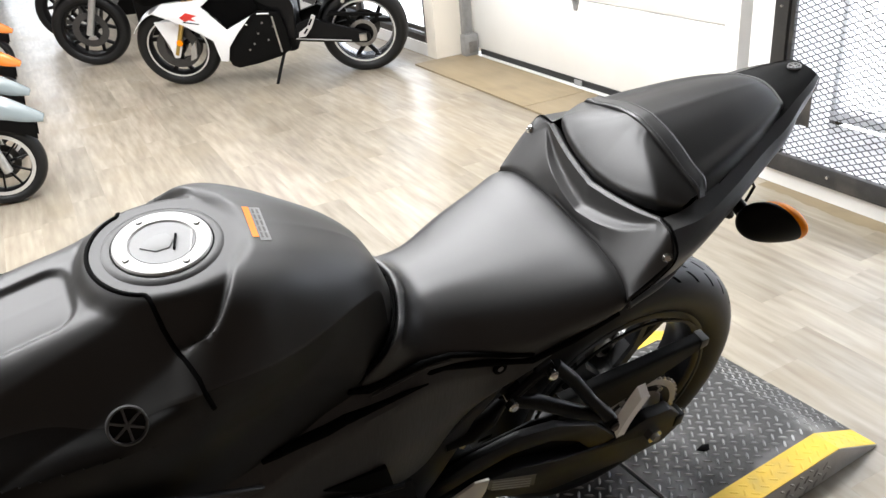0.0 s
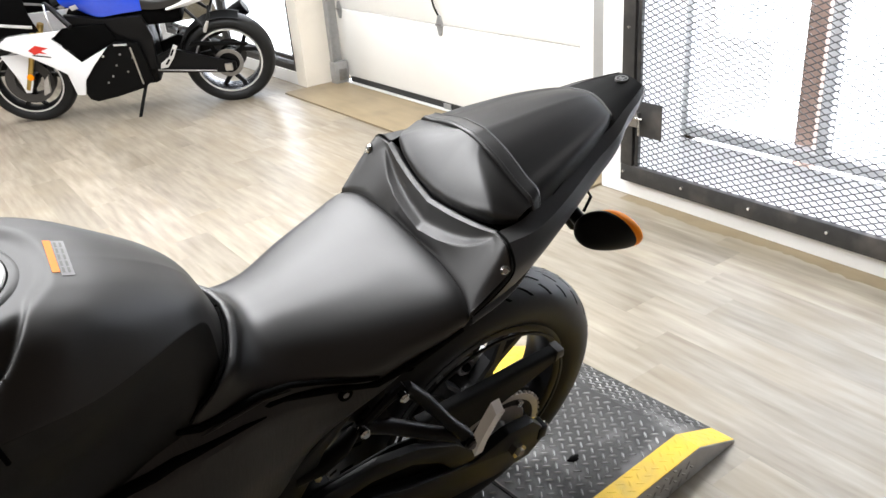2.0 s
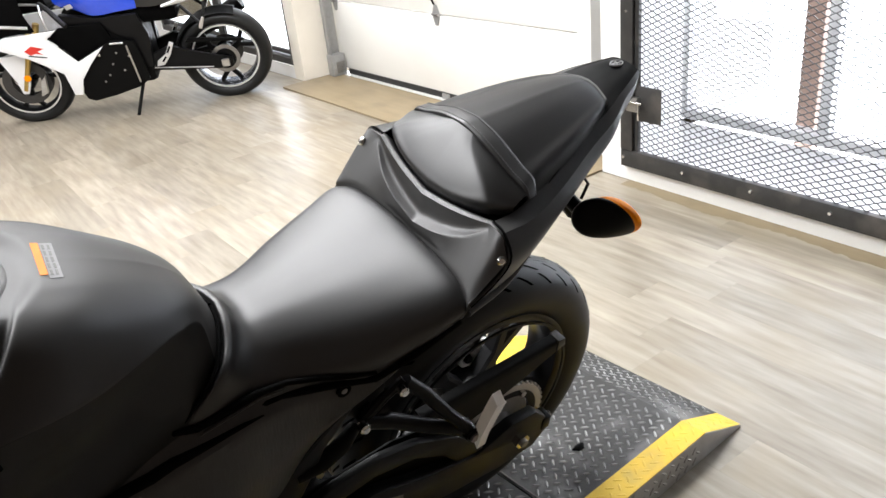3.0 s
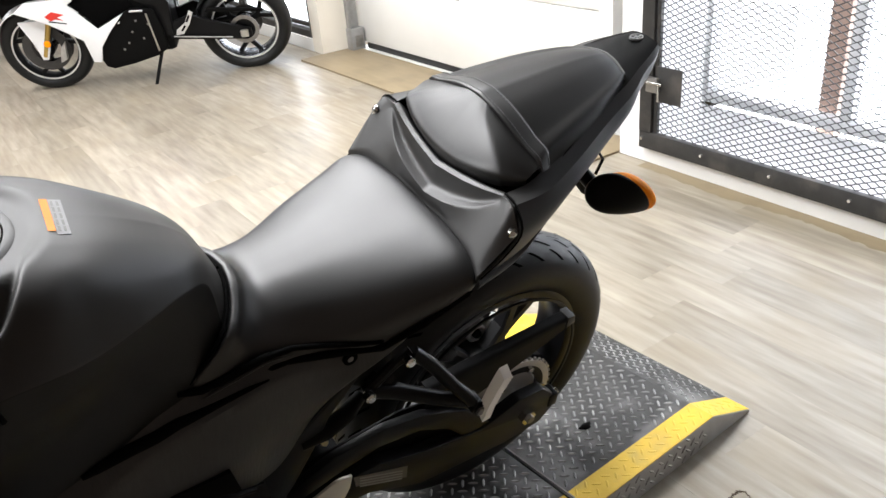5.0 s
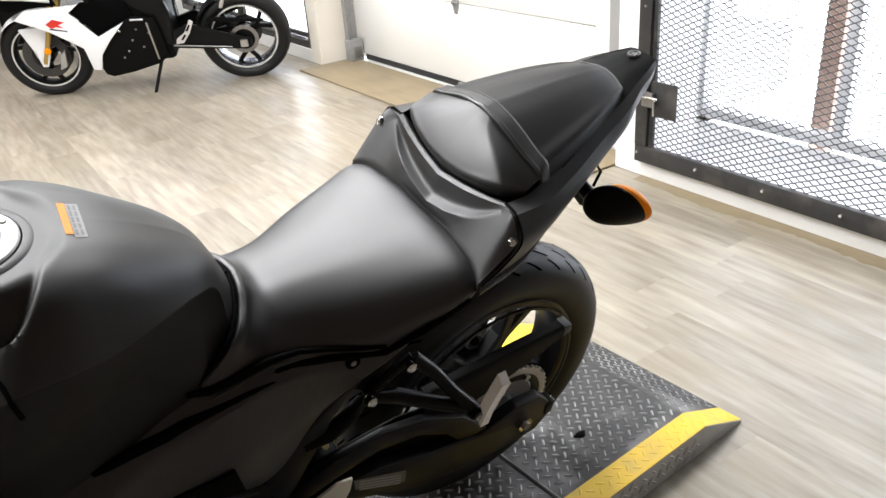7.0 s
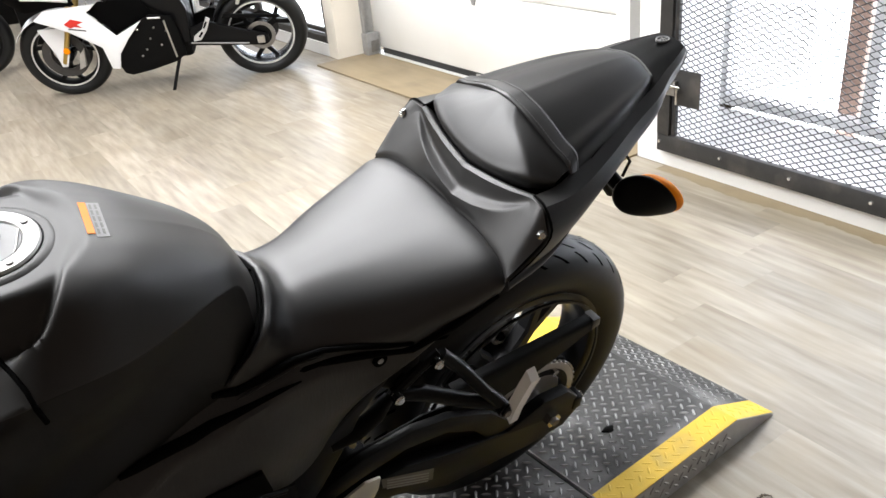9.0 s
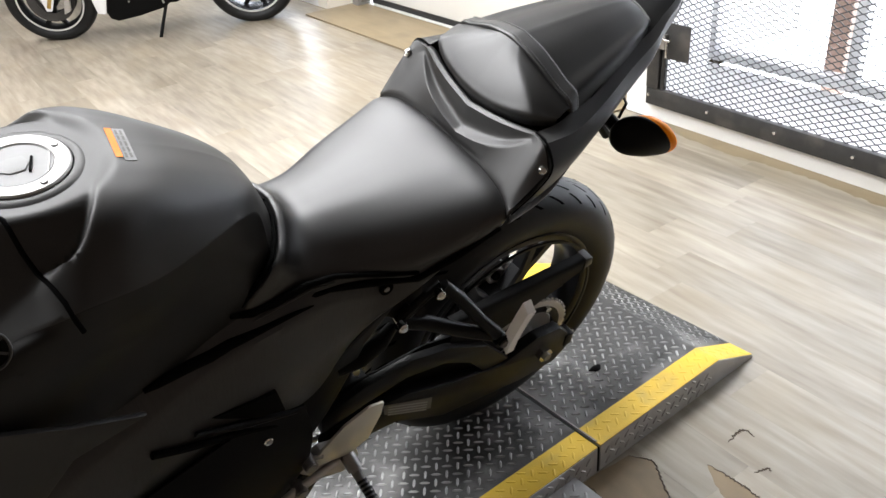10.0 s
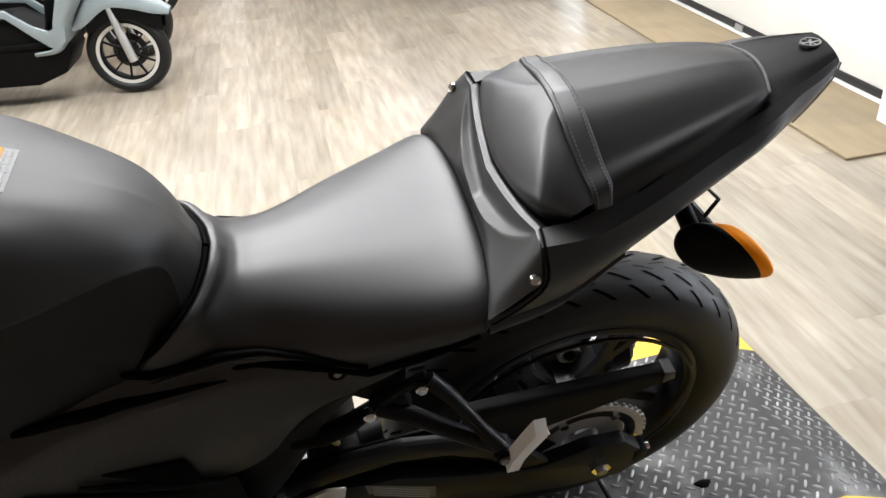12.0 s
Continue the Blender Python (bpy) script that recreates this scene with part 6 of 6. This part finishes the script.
    part("engine", box(-1.45, -.92, -.10, .10, .17, .36, .04), M_DARK, b)
    part("lower_cowl", slab([(-1.05, .14), (-.50, .13), (-.33, .19), (-.27, .30), (-.29, .42), (-.40, .43), (-.56, .52), (-1.05, .50)], -.15, .15, .02), M_DARK, b, "black lower body under the footboard")
    part("centre_stand", pipe([(-.95, -.12, .22), (-1.02, -.17, .10), (-1.05, -.19, .012)], .012), M_FRAME, b)
    part("centre_stand", pipe([(-.95, .12, .22), (-1.02, .17, .10), (-1.05, .19, .012)], .012), M_FRAME, b)
    return b


scooter(pose(-1.09, 3.335, 0, 0, 0, -6) @ Matrix.Scale(0.84, 4), "pale grey-blue scooter with a black and silver front wheel", M_MINT)
scooter(pose(-1.12, 3.96, 0, 0, 0, -6) @ Matrix.Scale(0.84, 4), "pale grey-blue scooter parked second in the row", M_MINT)
scooter(pose(-1.13, 4.85, 0, 0, 0, -6) @ Matrix.Scale(0.84, 4), "orange scooter parked behind the grey-blue ones", M_ORANGEP)
scooter(pose(-1.13, 6.3, 0, 0, 0, -6) @ Matrix.Scale(0.84, 4), "orange scooter parked farther along the row", M_ORANGEP)

# ---- floor planks ----
PLW, PLL = 0.152, 0.915
pm = mesh_from(box(-PLW / 2 + .0001, PLW / 2 - .0001, -PLL / 2 + .0001, PLL / 2 - .0001, -0.006, 0.0, 0.0), "plank", M_FLOOR, False)
rng = random.Random(5)
count = 0
rest = bmesh.new()
for i in range(int((3.3 - XW) / PLW) + 1):
    x = 1.735 - PLW / 2 - i * PLW if i < 60 else XW
    if x < XW:
        break
    y = YS - rng.random() * PLL
    while y < YN:
        cy = y + PLL / 2
        if -1.9 < x < 1.75 and -0.9 < cy < 6.8 and count < 300:
            pl = new("plank", pm)
            pl.parent = ground
            pl.location = (x, cy, 0)
            count += 1
        else:
            merge(rest, box(x - PLW / 2 + .0001, x + PLW / 2 - .0001, max(YS, y) + .0001, min(YN, y + PLL) - .0001, -0.006, 0.0))
        y += PLL
merge(rest, box(1.736, 2.08, 1.45, 4.25, -0.006, -0.0005))
tagged(part("plank_rest", rest, M_FLOOR, ground, smooth=False), kind="stuff")

# browner strip of floor along the kerb wall, with an uneven edge
bm = bmesh.new()
prev = None
for y in np.arange(-.60, 1.30, .02):
    w_ = .072 + .012 * math.sin(y * 9) + rng.uniform(-.006, .006)
    cur = [bm.verts.new((WX - .0005, y, .0005)), bm.verts.new((WX - w_, y, .0005))]
    if prev:
        bm.faces.new((prev[0], prev[1], cur[1], cur[0]))
    prev = cur
part("brown_edge", bm, M_FLOOR_EDGE, ground, "browner strip of floor along the kerb", smooth=False)
# torn and lifted vinyl beside the platform
TEARS = [[(.193, -.03), (.219, -.074), (.198, -.117), (.161, -.186), (.164, -.248), (.15, -.33)], [(.304, -.156), (.311, -.22), (.311, -.268), (.302, -.313)],
         [(.391, -.143), (.425, -.136), (.452, -.14), (.449, -.168)], [(.359, -.234), (.388, -.24), (.391, -.253)], [(.291, -.299), (.234, -.306)], [(.061, -.035), (.068, -.155), (.099, -.159)]]
PATCHES = [[(.03, -.02), (.193, -.03), (.219, -.074), (.198, -.117), (.161, -.186), (.164, -.248), (.15, -.34), (.06, -.40), (.0, -.34), (.04, -.18)],
           [(.304, -.156), (.312, -.22), (.311, -.268), (.300, -.313), (.234, -.306), (.250, -.25), (.27, -.20)]]
for line in PATCHES:
    bm = bmesh.new()
    loop_ = [(x + rng.uniform(-.002, .002), y + rng.uniform(-.002, .002)) for p_, q_ in zip(line, line[1:] + line[:1]) for x, y in [(p_[0] + (q_[0] - p_[0]) * u, p_[1] + (q_[1] - p_[1]) * u) for u in (0, .25, .5, .75)]]
    f_ = bm.faces.new([bm.verts.new((x, y, .0006)) for x, y in loop_])
    bmesh.ops.triangulate(bm, faces=[f_])
    part("torn_patch", bm, M_BARE, ground, "torn brown patch of vinyl flooring", smooth=False)
for line in TEARS:
    pts = smooth_line([(x, y, 0) for x, y in line], 9 * len(line))
    bm = bmesh.new()
    prev = None
    for i, p in enumerate(pts):
        t = pts[min(i + 1, len(pts) - 1)] - pts[max(i - 1, 0)]
        n_ = np.array([-t[1], t[0], 0]) / (np.linalg.norm(t) + 1e-9)
        f_ = math.sin(math.pi * (i + .5) / len(pts)) ** .5
        c = p + n_ * rng.uniform(-.003, .003)
        w_ = (.0012 + rng.random() * .0026) * f_
        cur = [bm.verts.new(tuple(c + n_ * a * w_ + np.array([0, 0, h]))) for a, h in ((-1, .0003), (0.2, .0022 * f_ + .0004), (1, .0003))]
        if prev:
            for k in range(2):
                bm.faces.new((prev[k], prev[k + 1], cur[k + 1], cur[k]))
        prev = cur
    part("floor_tear", bm, M_TEAR, ground, "lifted torn edge of vinyl plank")
